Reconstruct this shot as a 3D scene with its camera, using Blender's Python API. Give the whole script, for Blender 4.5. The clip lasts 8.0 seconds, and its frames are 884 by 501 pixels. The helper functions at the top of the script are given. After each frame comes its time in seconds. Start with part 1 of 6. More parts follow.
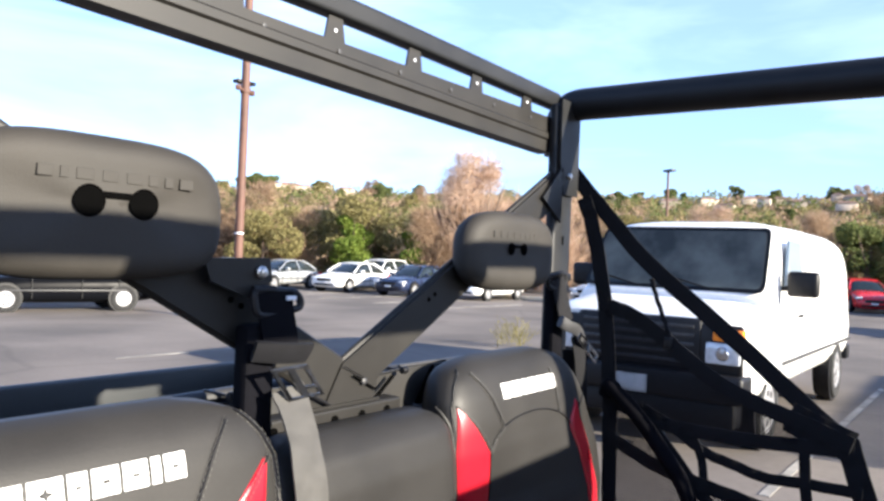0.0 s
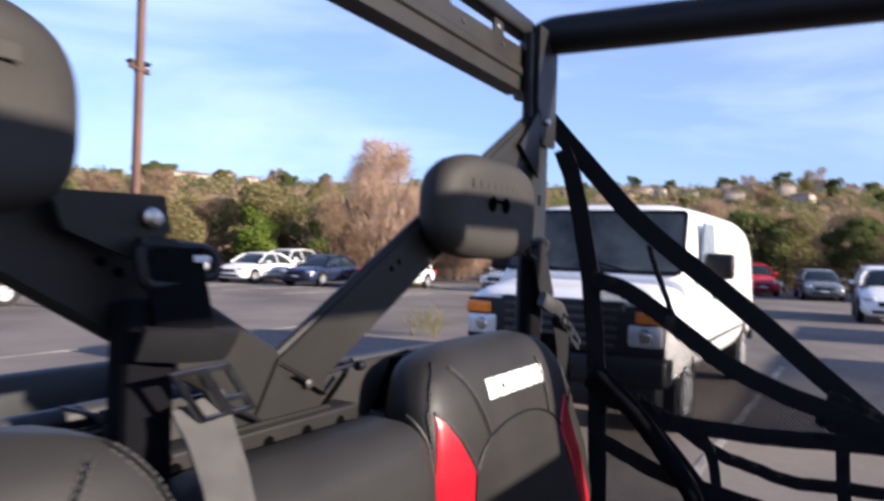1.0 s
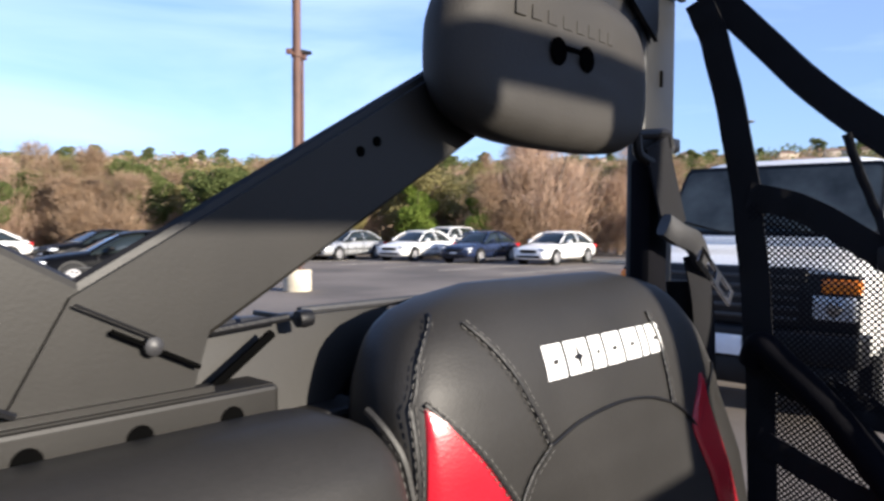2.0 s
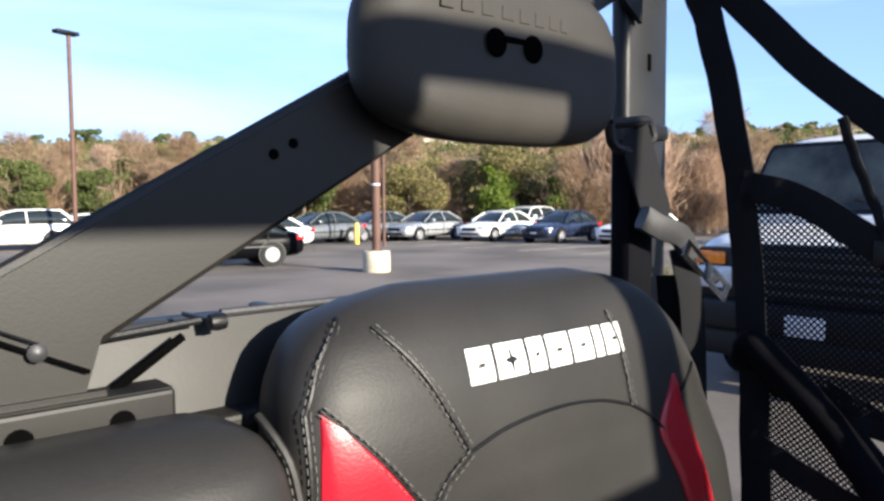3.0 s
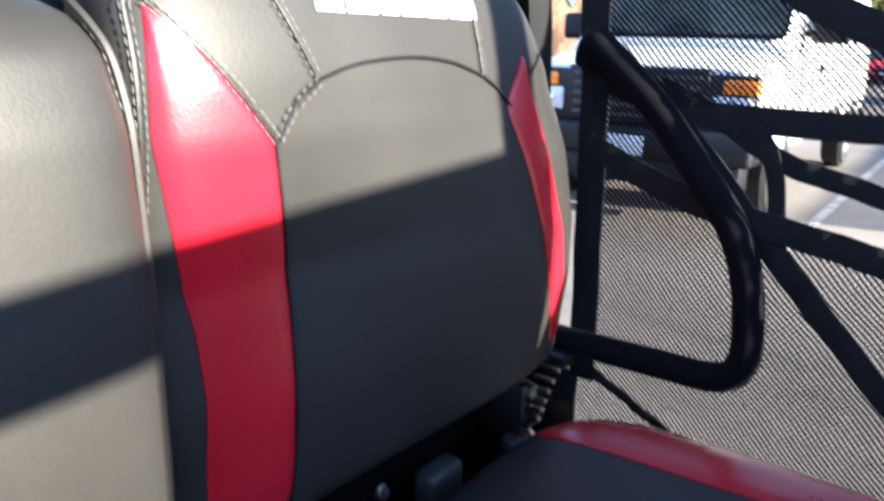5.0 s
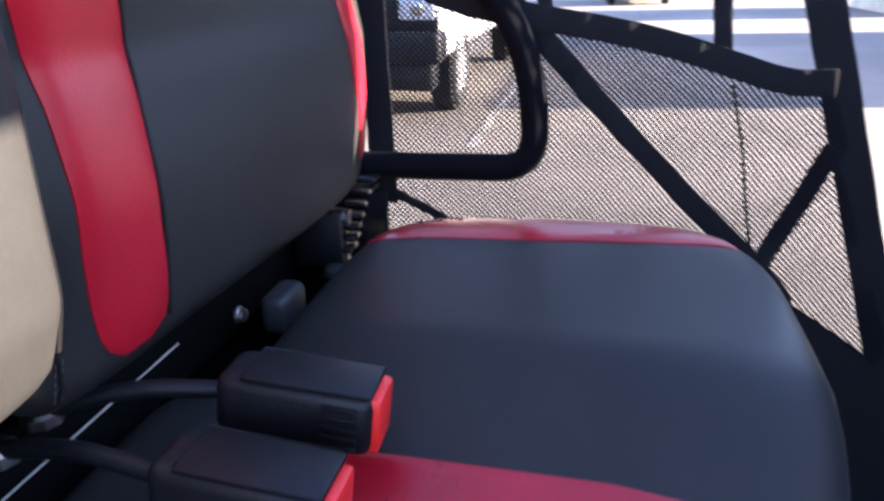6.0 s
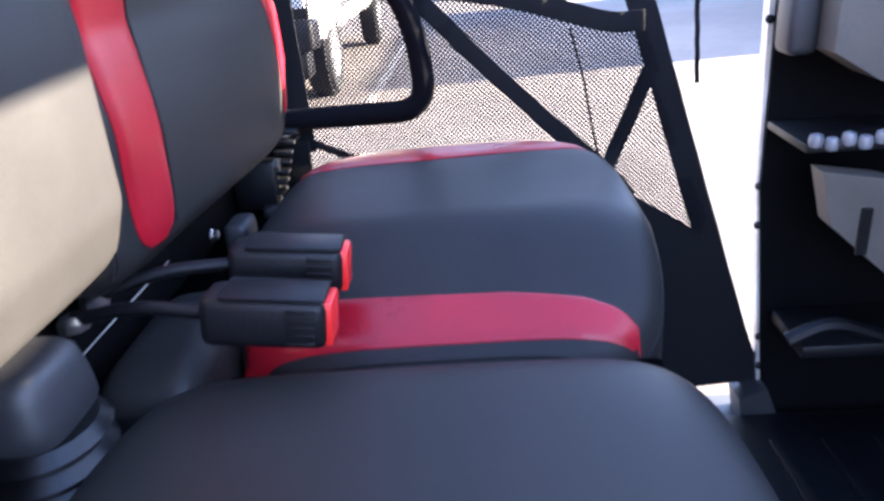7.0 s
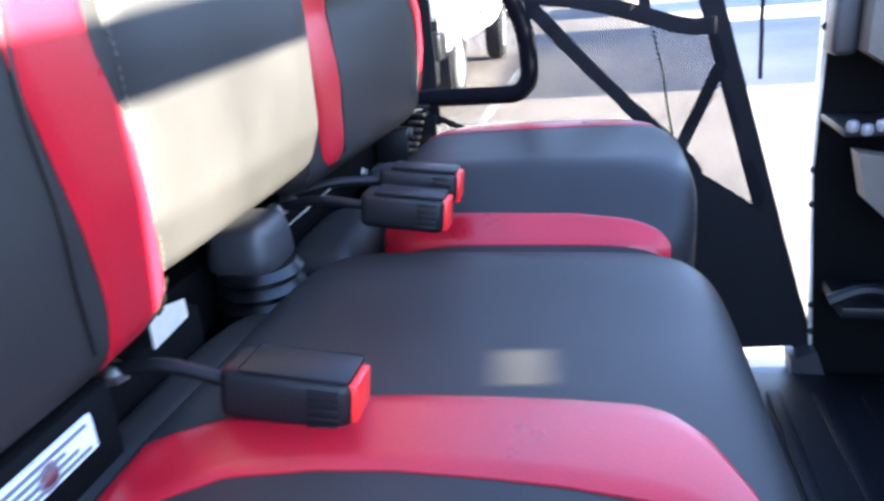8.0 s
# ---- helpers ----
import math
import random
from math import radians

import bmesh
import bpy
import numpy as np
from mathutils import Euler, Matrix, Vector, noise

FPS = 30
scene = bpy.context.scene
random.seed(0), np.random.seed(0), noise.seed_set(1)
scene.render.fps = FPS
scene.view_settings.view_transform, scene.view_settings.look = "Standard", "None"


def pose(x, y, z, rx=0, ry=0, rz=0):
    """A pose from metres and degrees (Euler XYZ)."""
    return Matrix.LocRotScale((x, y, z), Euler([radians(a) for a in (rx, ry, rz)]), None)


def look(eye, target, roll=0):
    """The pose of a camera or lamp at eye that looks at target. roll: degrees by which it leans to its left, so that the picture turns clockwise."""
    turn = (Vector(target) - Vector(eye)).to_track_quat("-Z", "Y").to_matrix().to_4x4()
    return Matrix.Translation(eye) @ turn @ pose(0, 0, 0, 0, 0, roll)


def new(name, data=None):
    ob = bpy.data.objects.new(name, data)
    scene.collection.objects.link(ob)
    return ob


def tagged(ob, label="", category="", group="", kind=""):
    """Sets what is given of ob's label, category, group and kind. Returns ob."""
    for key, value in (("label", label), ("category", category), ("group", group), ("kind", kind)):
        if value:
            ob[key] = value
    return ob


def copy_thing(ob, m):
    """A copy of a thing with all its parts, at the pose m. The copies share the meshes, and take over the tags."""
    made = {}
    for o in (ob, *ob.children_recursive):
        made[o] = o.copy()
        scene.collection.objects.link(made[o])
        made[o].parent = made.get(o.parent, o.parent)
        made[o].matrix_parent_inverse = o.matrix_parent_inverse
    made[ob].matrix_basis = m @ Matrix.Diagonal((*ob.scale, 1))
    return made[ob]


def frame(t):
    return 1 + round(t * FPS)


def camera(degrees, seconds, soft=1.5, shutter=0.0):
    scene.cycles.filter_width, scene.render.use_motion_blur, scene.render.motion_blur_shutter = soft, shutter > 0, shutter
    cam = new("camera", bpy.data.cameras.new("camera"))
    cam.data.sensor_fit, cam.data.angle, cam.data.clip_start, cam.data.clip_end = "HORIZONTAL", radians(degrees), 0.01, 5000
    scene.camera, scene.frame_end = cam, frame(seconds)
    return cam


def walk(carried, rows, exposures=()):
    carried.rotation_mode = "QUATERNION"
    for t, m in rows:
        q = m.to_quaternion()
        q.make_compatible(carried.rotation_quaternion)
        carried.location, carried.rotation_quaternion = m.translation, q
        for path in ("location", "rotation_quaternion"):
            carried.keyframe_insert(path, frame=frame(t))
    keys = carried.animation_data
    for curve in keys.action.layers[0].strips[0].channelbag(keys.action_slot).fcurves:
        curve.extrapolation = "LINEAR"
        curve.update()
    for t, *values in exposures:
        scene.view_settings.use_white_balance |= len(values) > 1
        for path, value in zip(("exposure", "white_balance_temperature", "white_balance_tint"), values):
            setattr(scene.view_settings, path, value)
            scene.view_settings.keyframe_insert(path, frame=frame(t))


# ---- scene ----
cam = camera(62.0, 8.0, 2.75, 0.4)
PATH = [
    (0, (-0.06, -0.193, 1.647), (1.534, 1.015, 1.661), 2.4),
    (0.5, (-0.01, -0.09, 1.635), (1.599, 1.098, 1.685), 2.6),
    (1, (0.172, 0.08, 1.596), (1.905, 1.078, 1.591), 1.9),
    (1.2, (0.271, 0.125, 1.572), (2.04, 1.057, 1.532), 0.0),
    (1.5, (0.442, 0.187, 1.522), (2.137, 1.246, 1.453), 0.6),
    (1.7, (0.528, 0.213, 1.51), (2.124, 1.416, 1.452), 0.3),
    (2.8, (0.706, 0.126, 1.528), (2.034, 1.616, 1.398), -0.1),
    (3, (0.715, 0.119, 1.529), (2.028, 1.622, 1.4), -0.4),
    (3.5, (0.722, 0.117, 1.509), (2.114, 1.545, 1.363), -0.4),
    (4, (0.722, 0.127, 1.462), (2.178, 1.48, 1.237), 0.4),
    (4.2, (0.72, 0.131, 1.445), (2.19, 1.454, 1.144), 0.6),
    (5.3, (0.711, 0.134, 1.349), (2.326, 1.108, 0.684), 1.3),
    (5.5, (0.694, 0.143, 1.334), (2.37, 0.96, 0.612), 1.0),
    (6, (0.623, 0.223, 1.249), (2.438, 0.625, 0.511), -1.0),
    (6.5, (0.513, 0.226, 1.253), (2.331, 0.477, 0.46), -4.8),
    (7, (0.384, 0.222, 1.248), (2.22, 0.339, 0.464), -4.6),
    (7.5, (0.205, 0.204, 1.247), (2.046, 0.416, 0.494), -3.8),
    (8, (0.081, 0.173, 1.245), (1.9, 0.585, 0.523), -4.1),
]
EXPOSURES = [(0.0, 2.1, 5200, 13), (0.5, 1.63, 5100, 21), (1.0, 1.47, 5250, 21), (1.5, 1.40, 5300, 19), (2.2, 1.5, 5150, 14), (3.0, 1.66, 5150, 12), (3.5, 1.82, 5150, 12), (4.2, 2.2, 5200, 12), (5.3, 3.6, 5050, 9), (6.0, 3.95, 5300, 20), (6.5, 4.25, 5300, 20), (7.0, 4.52, 5300, 19), (8.0, 4.8, 5050, 11)]
walk(cam, [(t, look(eye, target, roll)) for t, eye, target, roll in PATH], EXPOSURES)


# ---- world, sun, exposure ----
SUN_AZ, SUN_EL = (0.12, -1.0), 16.8
world = bpy.data.worlds.new("sky_world")
scene.world = world
world.use_nodes = True
wn, wl = world.node_tree.nodes, world.node_tree.links
sky = wn.new("ShaderNodeTexSky")
sky.sky_type = "NISHITA"
sky.sun_disc = False
sky.sun_elevation = radians(SUN_EL)
sky.sun_rotation = math.pi + math.atan2(-SUN_AZ[0], -SUN_AZ[1]) * -1
sky.dust_density = 0.9
sky.ozone_density = 3.5
wco = wn.new("ShaderNodeTexCoord")
wmap = wn.new("ShaderNodeMapping")
wmap.inputs["Scale"].default_value = (1.0, 1.0, 4.5)
wmap.inputs["Rotation"].default_value = (0.0, 0.25, 0.5)
wnoise = wn.new("ShaderNodeTexNoise")
wnoise.inputs["Scale"].default_value = 1.7
wnoise.inputs["Detail"].default_value = 7.0
wnoise.inputs["Roughness"].default_value = 0.52
wnoise.inputs["Distortion"].default_value = 0.5
wramp = wn.new("ShaderNodeValToRGB")
wramp.color_ramp.elements[0].position = 0.42
wramp.color_ramp.elements[0].color = (0.20, 0.20, 0.20, 1)
wramp.color_ramp.elements[1].position = 0.70
wramp.color_ramp.elements[1].color = (0.55, 0.55, 0.55, 1)
wmix = wn.new("ShaderNodeMix")
wmix.data_type = "RGBA"
wl.new(wco.outputs["Generated"], wmap.inputs["Vector"])
wl.new(wmap.outputs[0], wnoise.inputs["Vector"])
wl.new(wnoise.outputs["Fac"], wramp.inputs[0])
wsep = wn.new("ShaderNodeSeparateXYZ")
wl.new(wco.outputs["Generated"], wsep.inputs[0])
wthin = wn.new("ShaderNodeMapRange")
wthin.inputs["From Min"].default_value, wthin.inputs["From Max"].default_value = 0.45, 0.8
wthin.inputs["To Min"].default_value, wthin.inputs["To Max"].default_value = 1.0, 0.1
wl.new(wsep.outputs["Z"], wthin.inputs[0])
wcloud = wn.new("ShaderNodeMath")
wcloud.operation = "MULTIPLY"
wl.new(wramp.outputs[0], wcloud.inputs[0])
wl.new(wthin.outputs[0], wcloud.inputs[1])
wl.new(wcloud.outputs[0], wmix.inputs[0])
wl.new(sky.outputs[0], wmix.inputs[6])
wmix.inputs[7].default_value = (8.5, 8.9, 10.5, 1)
wl.new(wmix.outputs[2], wn["Background"].inputs[0])
wn["Background"].inputs[1].default_value = 0.058

sun = new("sun", bpy.data.lights.new("sun", "SUN"))
sun.data.energy = 5.3
sun.data.angle = radians(0.6)
sun.data.color = (1.0, 0.80, 0.51)
_e = math.tan(radians(SUN_EL)) * math.hypot(*SUN_AZ)
sun.matrix_world = look((SUN_AZ[0] * 30, SUN_AZ[1] * 30, _e * 30), (0, 0, 0))


# ---- building helpers ----
ORIGIN = {}


def solid(verts, faces):
    return [tuple(v) for v in verts], [tuple(f) for f in faces]


def joined(*pieces):
    verts, faces = [], []
    for v, f in pieces:
        k = len(verts)
        verts += [tuple(p) for p in v]
        faces += [tuple(i + k for i in q) for q in f]
    return verts, faces


def moved(piece, m):
    return [tuple(m @ Vector(p)) for p in piece[0]], piece[1]


def from_bm(bm):
    bm.verts.index_update()
    out = [tuple(v.co) for v in bm.verts], [tuple(v.index for v in f.verts) for f in bm.faces]
    bm.free()
    return out


def thing(name, at, label, category, group="", kind=""):
    ob = new(name)
    ob.empty_display_size = 0.1
    ob.location = at
    ORIGIN[ob] = Vector(at)
    return tagged(ob, label, category, group, kind)


def part(name, piece, material, parent, label="", smooth=True, angle=40):
    """One mesh object under a thing or a part; the piece is in world metres."""
    o = ORIGIN[parent]
    me = bpy.data.meshes.new(name)
    me.from_pydata([(p[0] - o.x, p[1] - o.y, p[2] - o.z) for p in piece[0]], [], piece[1])
    me.validate()
    bm = bmesh.new()
    bm.from_mesh(me)
    bmesh.ops.recalc_face_normals(bm, faces=bm.faces)
    if smooth:
        lim = radians(angle)
        for f in bm.faces:
            f.smooth = True
        for e in bm.edges:
            e.smooth = not (len(e.link_faces) == 2 and e.calc_face_angle(0) > lim)
    bm.to_mesh(me)
    bm.free()
    me.materials.append(material)
    ob = new(name, me)
    ob.parent = parent
    ORIGIN[ob] = o
    return tagged(ob, label)


def single(name, piece, material, label, category, group="", kind="", smooth=True):
    """A thing of one mesh, its origin at its base."""
    xs, ys, zs = zip(*piece[0])
    at = Vector(((min(xs) + max(xs)) / 2, (min(ys) + max(ys)) / 2, min(zs)))
    me = bpy.data.meshes.new(name)
    me.from_pydata([tuple(Vector(p) - at) for p in piece[0]], [], piece[1])
    bm = bmesh.new()
    bm.from_mesh(me)
    bmesh.ops.recalc_face_normals(bm, faces=bm.faces)
    for f in bm.faces:
        f.smooth = smooth
    for e in bm.edges:
        e.smooth = not (len(e.link_faces) == 2 and e.calc_face_angle(0) > radians(40))
    bm.to_mesh(me)
    bm.free()
    me.materials.append(material)
    ob = new(name, me)
    ob.location = at
    ORIGIN[ob] = at
    return tagged(ob, label, category, group, kind)


def box(x0, x1, y0, y1, z0, z1, bevel=0.0, seg=2):
    bm = bmesh.new()
    bmesh.ops.create_cube(bm, size=1)
    for v in bm.verts:
        v.co = Vector(((x0 + x1) / 2 + v.co.x * (x1 - x0), (y0 + y1) / 2 + v.co.y * (y1 - y0), (z0 + z1) / 2 + v.co.z * (z1 - z0)))
    if bevel:
        bmesh.ops.bevel(bm, geom=list(bm.edges), offset=bevel, segments=seg, affect="EDGES", profile=0.5)
    return from_bm(bm)


def fillet(pts, r, n=6):
    pts = [Vector(p) for p in pts]
    out = [pts[0]]
    for a, b, c in zip(pts, pts[1:], pts[2:]):
        u, v = (a - b), (c - b)
        k = min(r, u.length * 0.49, v.length * 0.49)
        p, q = b + u.normalized() * k, b + v.normalized() * k
        for i in range(n + 1):
            t = i / n
            out.append(p * (1 - t) ** 2 + b * 2 * t * (1 - t) + q * t * t)
    return out + [pts[-1]]


def smoothed(pts, n=6):
    """A Catmull-Rom line through the points."""
    P = [Vector(p) for p in pts]
    P = [P[0] * 2 - P[1]] + P + [P[-1] * 2 - P[-2]]
    out = []
    for a, b, c, d in zip(P, P[1:], P[2:], P[3:]):
        for i in range(n):
            t = i / n
            out.append(0.5 * (2 * b + (c - a) * t + (2 * a - 5 * b + 4 * c - d) * t * t + (3 * b - a - 3 * c + d) * t ** 3))
    return out + [P[-2]]


def tube(pts, r, seg=12, caps=True):
    pts = [Vector(p) for p in pts]
    verts, faces = [], []
    up = None
    for i, p in enumerate(pts):
        d = (pts[min(i + 1, len(pts) - 1)] - pts[max(i - 1, 0)]).normalized()
        if up is None:
            up = d.orthogonal().normalized()
        up = (up - d * up.dot(d)).normalized()
        side = d.cross(up)
        rr = r[i] if isinstance(r, (list, tuple)) else r
        for k in range(seg):
            a = 2 * math.pi * k / seg
            verts.append(p + up * math.cos(a) * rr + side * math.sin(a) * rr)
    for i in range(len(pts) - 1):
        for k in range(seg):
            a, b = i * seg + k, i * seg + (k + 1) % seg
            faces.append((a, b, b + seg, a + seg))
    if caps:
        faces.append(tuple(range(seg))[::-1])
        faces.append(tuple(range((len(pts) - 1) * seg, len(pts) * seg)))
    return solid(verts, faces)


def strap(pts, width, thick=0.0025, normal=(1, 0, 0), sag=0.0):
    """A flat webbing band along the points, its broad face along the normal."""
    pts = [Vector(p) for p in pts]
    N = Vector(normal)
    verts, faces = [], []
    for i, p in enumerate(pts):
        d = (pts[min(i + 1, len(pts) - 1)] - pts[max(i - 1, 0)]).normalized()
        w = N.cross(d).normalized() * width / 2
        n = d.cross(w).normalized() * thick / 2
        verts += [p - w - n, p - w * 0.5 - n * 1.5, p + w * 0.5 - n * 1.5, p + w - n, p + w + n, p + w * 0.5 + n * 1.5, p - w * 0.5 + n * 1.5, p - w + n]
    for i in range(len(pts) - 1):
        for k in range(8):
            a, b = i * 8 + k, i * 8 + (k + 1) % 8
            faces.append((a, b, b + 8, a + 8))
    faces.append(tuple(range(8))[::-1])
    faces.append(tuple(range((len(pts) - 1) * 8, len(pts) * 8)))
    return solid(verts, faces)


def lathe(profile, centre, axis="y", seg=24):
    """A turned body from (radius, along) pairs."""
    c = Vector(centre)
    verts, faces = [], []
    for r, h in profile:
        for k in range(seg):
            a = 2 * math.pi * k / seg
            u, v = r * math.cos(a), r * math.sin(a)
            verts.append(c + Vector({"y": (u, h, v), "z": (u, v, h), "x": (h, u, v)}[axis]))
    for i in range(len(profile) - 1):
        for k in range(seg):
            a, b = i * seg + k, i * seg + (k + 1) % seg
            faces.append((a, b, b + seg, a + seg))
    faces.append(tuple(range(seg))[::-1])
    faces.append(tuple(range((len(profile) - 1) * seg, len(profile) * seg)))
    return solid(verts, faces)


def plate(poly, axis, a, b):
    """A flat polygon of two coordinates, pushed along the axis from a to b."""
    def at(p, h):
        return {"x": (h, p[0], p[1]), "y": (p[0], h, p[1]), "z": (p[0], p[1], h)}[axis]
    n = len(poly)
    verts = [at(p, a) for p in poly] + [at(p, b) for p in poly]
    faces = [tuple(range(n)), tuple(range(n, 2 * n))[::-1]] + [(i, (i + 1) % n, n + (i + 1) % n, n + i) for i in range(n)]
    return solid(verts, faces)


def loft(rings):
    n = len(rings[0])
    verts = [p for r in rings for p in r]
    faces = [(i * n + k, i * n + (k + 1) % n, (i + 1) * n + (k + 1) % n, (i + 1) * n + k) for i in range(len(rings) - 1) for k in range(n)]
    faces += [tuple(range(n))[::-1], tuple(range((len(rings) - 1) * n, len(rings) * n))]
    return solid(verts, faces)


def curve_of(table):
    """Smooth functions of the first column of a table."""
    t = np.array(table, float)
    s = np.linspace(t[0, 0], t[-1, 0], 160)
    cols = []
    for c in t.T[1:]:
        v = np.interp(s, t[:, 0], c)
        p = np.pad(v, 4, mode="edge")
        p[:4] = 2 * v[0] - v[4:0:-1]
        p[-4:] = 2 * v[-1] - v[-2:-6:-1]
        cols.append(np.convolve(p, np.array([1, 2, 3, 4, 5, 4, 3, 2, 1]) / 25, "valid"))
    return lambda z: [float(np.interp(z, s, c)) for c in cols]


# ---- materials ----
def material(name, base, rough=0.5, metal=0.0, vary=0.25, scale=8.0, fine=120.0, bump=0.15, spec=0.5, second=None, coat=0.0, dirt=0.0, per_object=0.0):
    """A surface with colour that varies at two scales, grain and relief. second: a colour it drifts to in patches."""
    m = bpy.data.materials.new(name)
    m.use_nodes = True
    n, l = m.node_tree.nodes, m.node_tree.links
    b = n["Principled BSDF"]
    co = n.new("ShaderNodeTexCoord")
    big, small = n.new("ShaderNodeTexNoise"), n.new("ShaderNodeTexNoise")
    big.inputs["Scale"].default_value, big.inputs["Detail"].default_value = scale, 5
    small.inputs["Scale"].default_value, small.inputs["Detail"].default_value = fine, 3
    for t in (big, small):
        l.new(co.outputs["Object"], t.inputs["Vector"])
    ramp = n.new("ShaderNodeValToRGB")
    a = second or tuple(c * (1 - vary) for c in base)
    ramp.color_ramp.elements[0].position, ramp.color_ramp.elements[1].position = 0.34, 0.66
    ramp.color_ramp.elements[0].color = (*a, 1)
    ramp.color_ramp.elements[1].color = (*(min(1, c * (1 + vary * 0.5)) for c in base), 1)
    l.new(big.outputs["Fac"], ramp.inputs[0])
    mix = n.new("ShaderNodeMix")
    mix.data_type, mix.blend_type = "RGBA", "MULTIPLY"
    mix.inputs[0].default_value = min(1, 0.35 + dirt)
    grain = n.new("ShaderNodeMapRange")
    grain.inputs["To Min"].default_value, grain.inputs["To Max"].default_value = 0.55, 1.4
    l.new(small.outputs["Fac"], grain.inputs[0])
    l.new(ramp.outputs[0], mix.inputs[6])
    l.new(grain.outputs[0], mix.inputs[7])
    last = mix.outputs[2]
    if per_object:
        info, hsv = n.new("ShaderNodeObjectInfo"), n.new("ShaderNodeHueSaturation")
        rng = n.new("ShaderNodeMapRange")
        rng.inputs["To Min"].default_value, rng.inputs["To Max"].default_value = 1 - per_object, 1 + per_object
        l.new(info.outputs["Random"], rng.inputs[0])
        l.new(rng.outputs[0], hsv.inputs["Value"])
        l.new(last, hsv.inputs["Color"])
        last = hsv.outputs[0]
    l.new(last, b.inputs["Base Color"])
    rr = n.new("ShaderNodeMapRange")
    rr.inputs["To Min"].default_value, rr.inputs["To Max"].default_value = max(0.02, rough - 0.1), min(1, rough + 0.1)
    l.new(big.outputs["Fac"], rr.inputs[0])
    l.new(rr.outputs[0], b.inputs["Roughness"])
    b.inputs["Metallic"].default_value = metal
    b.inputs["Specular IOR Level"].default_value = spec
    b.inputs["Coat Weight"].default_value = coat
    b.inputs["Coat Roughness"].default_value = 0.06
    if bump:
        bp = n.new("ShaderNodeBump")
        bp.inputs["Strength"].default_value, bp.inputs["Distance"].default_value = bump, 0.003
        l.new(small.outputs["Fac"], bp.inputs["Height"])
        l.new(bp.outputs[0], b.inputs["Normal"])
    return m


def glass(name, tint, rough=0.03, spec=0.5):
    m = bpy.data.materials.new(name)
    m.use_nodes = True
    b = m.node_tree.nodes["Principled BSDF"]
    b.inputs["Base Color"].default_value = (*tint, 1)
    b.inputs["Roughness"].default_value = rough
    b.inputs["Specular IOR Level"].default_value = spec
    return m


def vinyl(name, base, rough=0.42, spec=0.5):
    """Pebbled seat vinyl: voronoi leather grain, broad soft scuffs."""
    m = material(name, base, rough, 0, 0.2, 6, 260, 0.0, spec)
    n, l = m.node_tree.nodes, m.node_tree.links
    co = n.new("ShaderNodeTexCoord")
    v = n.new("ShaderNodeTexVoronoi")
    v.inputs["Scale"].default_value = 420
    w = n.new("ShaderNodeTexNoise")
    w.inputs["Scale"].default_value, w.inputs["Detail"].default_value = 14, 4
    add = n.new("ShaderNodeMath")
    add.operation = "MULTIPLY_ADD"
    add.inputs[1].default_value = 0.35
    l.new(co.outputs["Object"], v.inputs["Vector"])
    l.new(co.outputs["Object"], w.inputs["Vector"])
    l.new(w.outputs["Fac"], add.inputs[0])
    l.new(v.outputs["Distance"], add.inputs[2])
    bp = n.new("ShaderNodeBump")
    bp.inputs["Strength"].default_value, bp.inputs["Distance"].default_value = 0.08, 0.0010
    l.new(add.outputs[0], bp.inputs["Height"])
    l.new(bp.outputs[0], n["Principled BSDF"].inputs["Normal"])
    return m


M_VINYL = vinyl("black_vinyl", (0.0195, 0.0185, 0.0175), 0.48, 0.22)
# Lightless black: the shade of holes, recesses and gaps is put into the colour.
M_GAP_SHADE = material("gap_shade_black", (0.002, 0.002, 0.002), 1.0, 0, 0.1, 10, 100, 0, 0.0)
M_RED = vinyl("red_vinyl", (0.32, 0.006, 0.015), 0.30, 0.5)
M_THREAD = material("seam_thread", (0.075, 0.072, 0.066), 0.7, bump=0)
M_PRINT = material("white_print", (0.82, 0.82, 0.80), 0.55, vary=0.06, bump=0.02)
M_FOAM = material("moulded_foam", (0.026, 0.0235, 0.020), 0.66, 0, 0.18, 10, 500, 0.12, 0.3)
M_TUBE = material("black_powder_coat", (0.0075, 0.008, 0.009), 0.5, 0, 0.25, 14, 600, 0.10, 0.3)
M_LOOP = material("black_foam_sleeve", (0.0042, 0.0042, 0.0058), 0.85, 0, 0.25, 14, 400, 0.15, 0.05)
M_STEEL = material("taupe_painted_steel", (0.0115, 0.0104, 0.0088), 0.5, 0, 0.25, 9, 400, 0.03, 0.33)
M_DARK = material("black_plastic", (0.0055, 0.0055, 0.0065), 0.45, 0, 0.3, 12, 300, 0.15, 0.28)
M_GREY = material("grey_plastic", (0.026, 0.026, 0.028), 0.5, 0, 0.2, 12, 300, 0.1)
M_WEB = material("black_webbing", (0.0045, 0.0045, 0.006), 0.8, 0, 0.3, 30, 900, 0.35, 0.25)
M_BELT = material("grey_belt_webbing", (0.055, 0.053, 0.050), 0.7, 0, 0.2, 40, 1200, 0.3, 0.3)
M_MESH = material("black_net_thread", (0.007, 0.007, 0.009), 0.85, 0, 0.2, 30, 500, 0, 0.1)
# Shaded version of the black plastic: missing occlusion is put into its darker colour.
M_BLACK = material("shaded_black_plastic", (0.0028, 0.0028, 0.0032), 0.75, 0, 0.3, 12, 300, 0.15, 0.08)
M_RUBBER = material("glossy_black_rubber", (0.0035, 0.0035, 0.0042), 0.32, 0, 0.2, 20, 200, 0.05, 0.35)
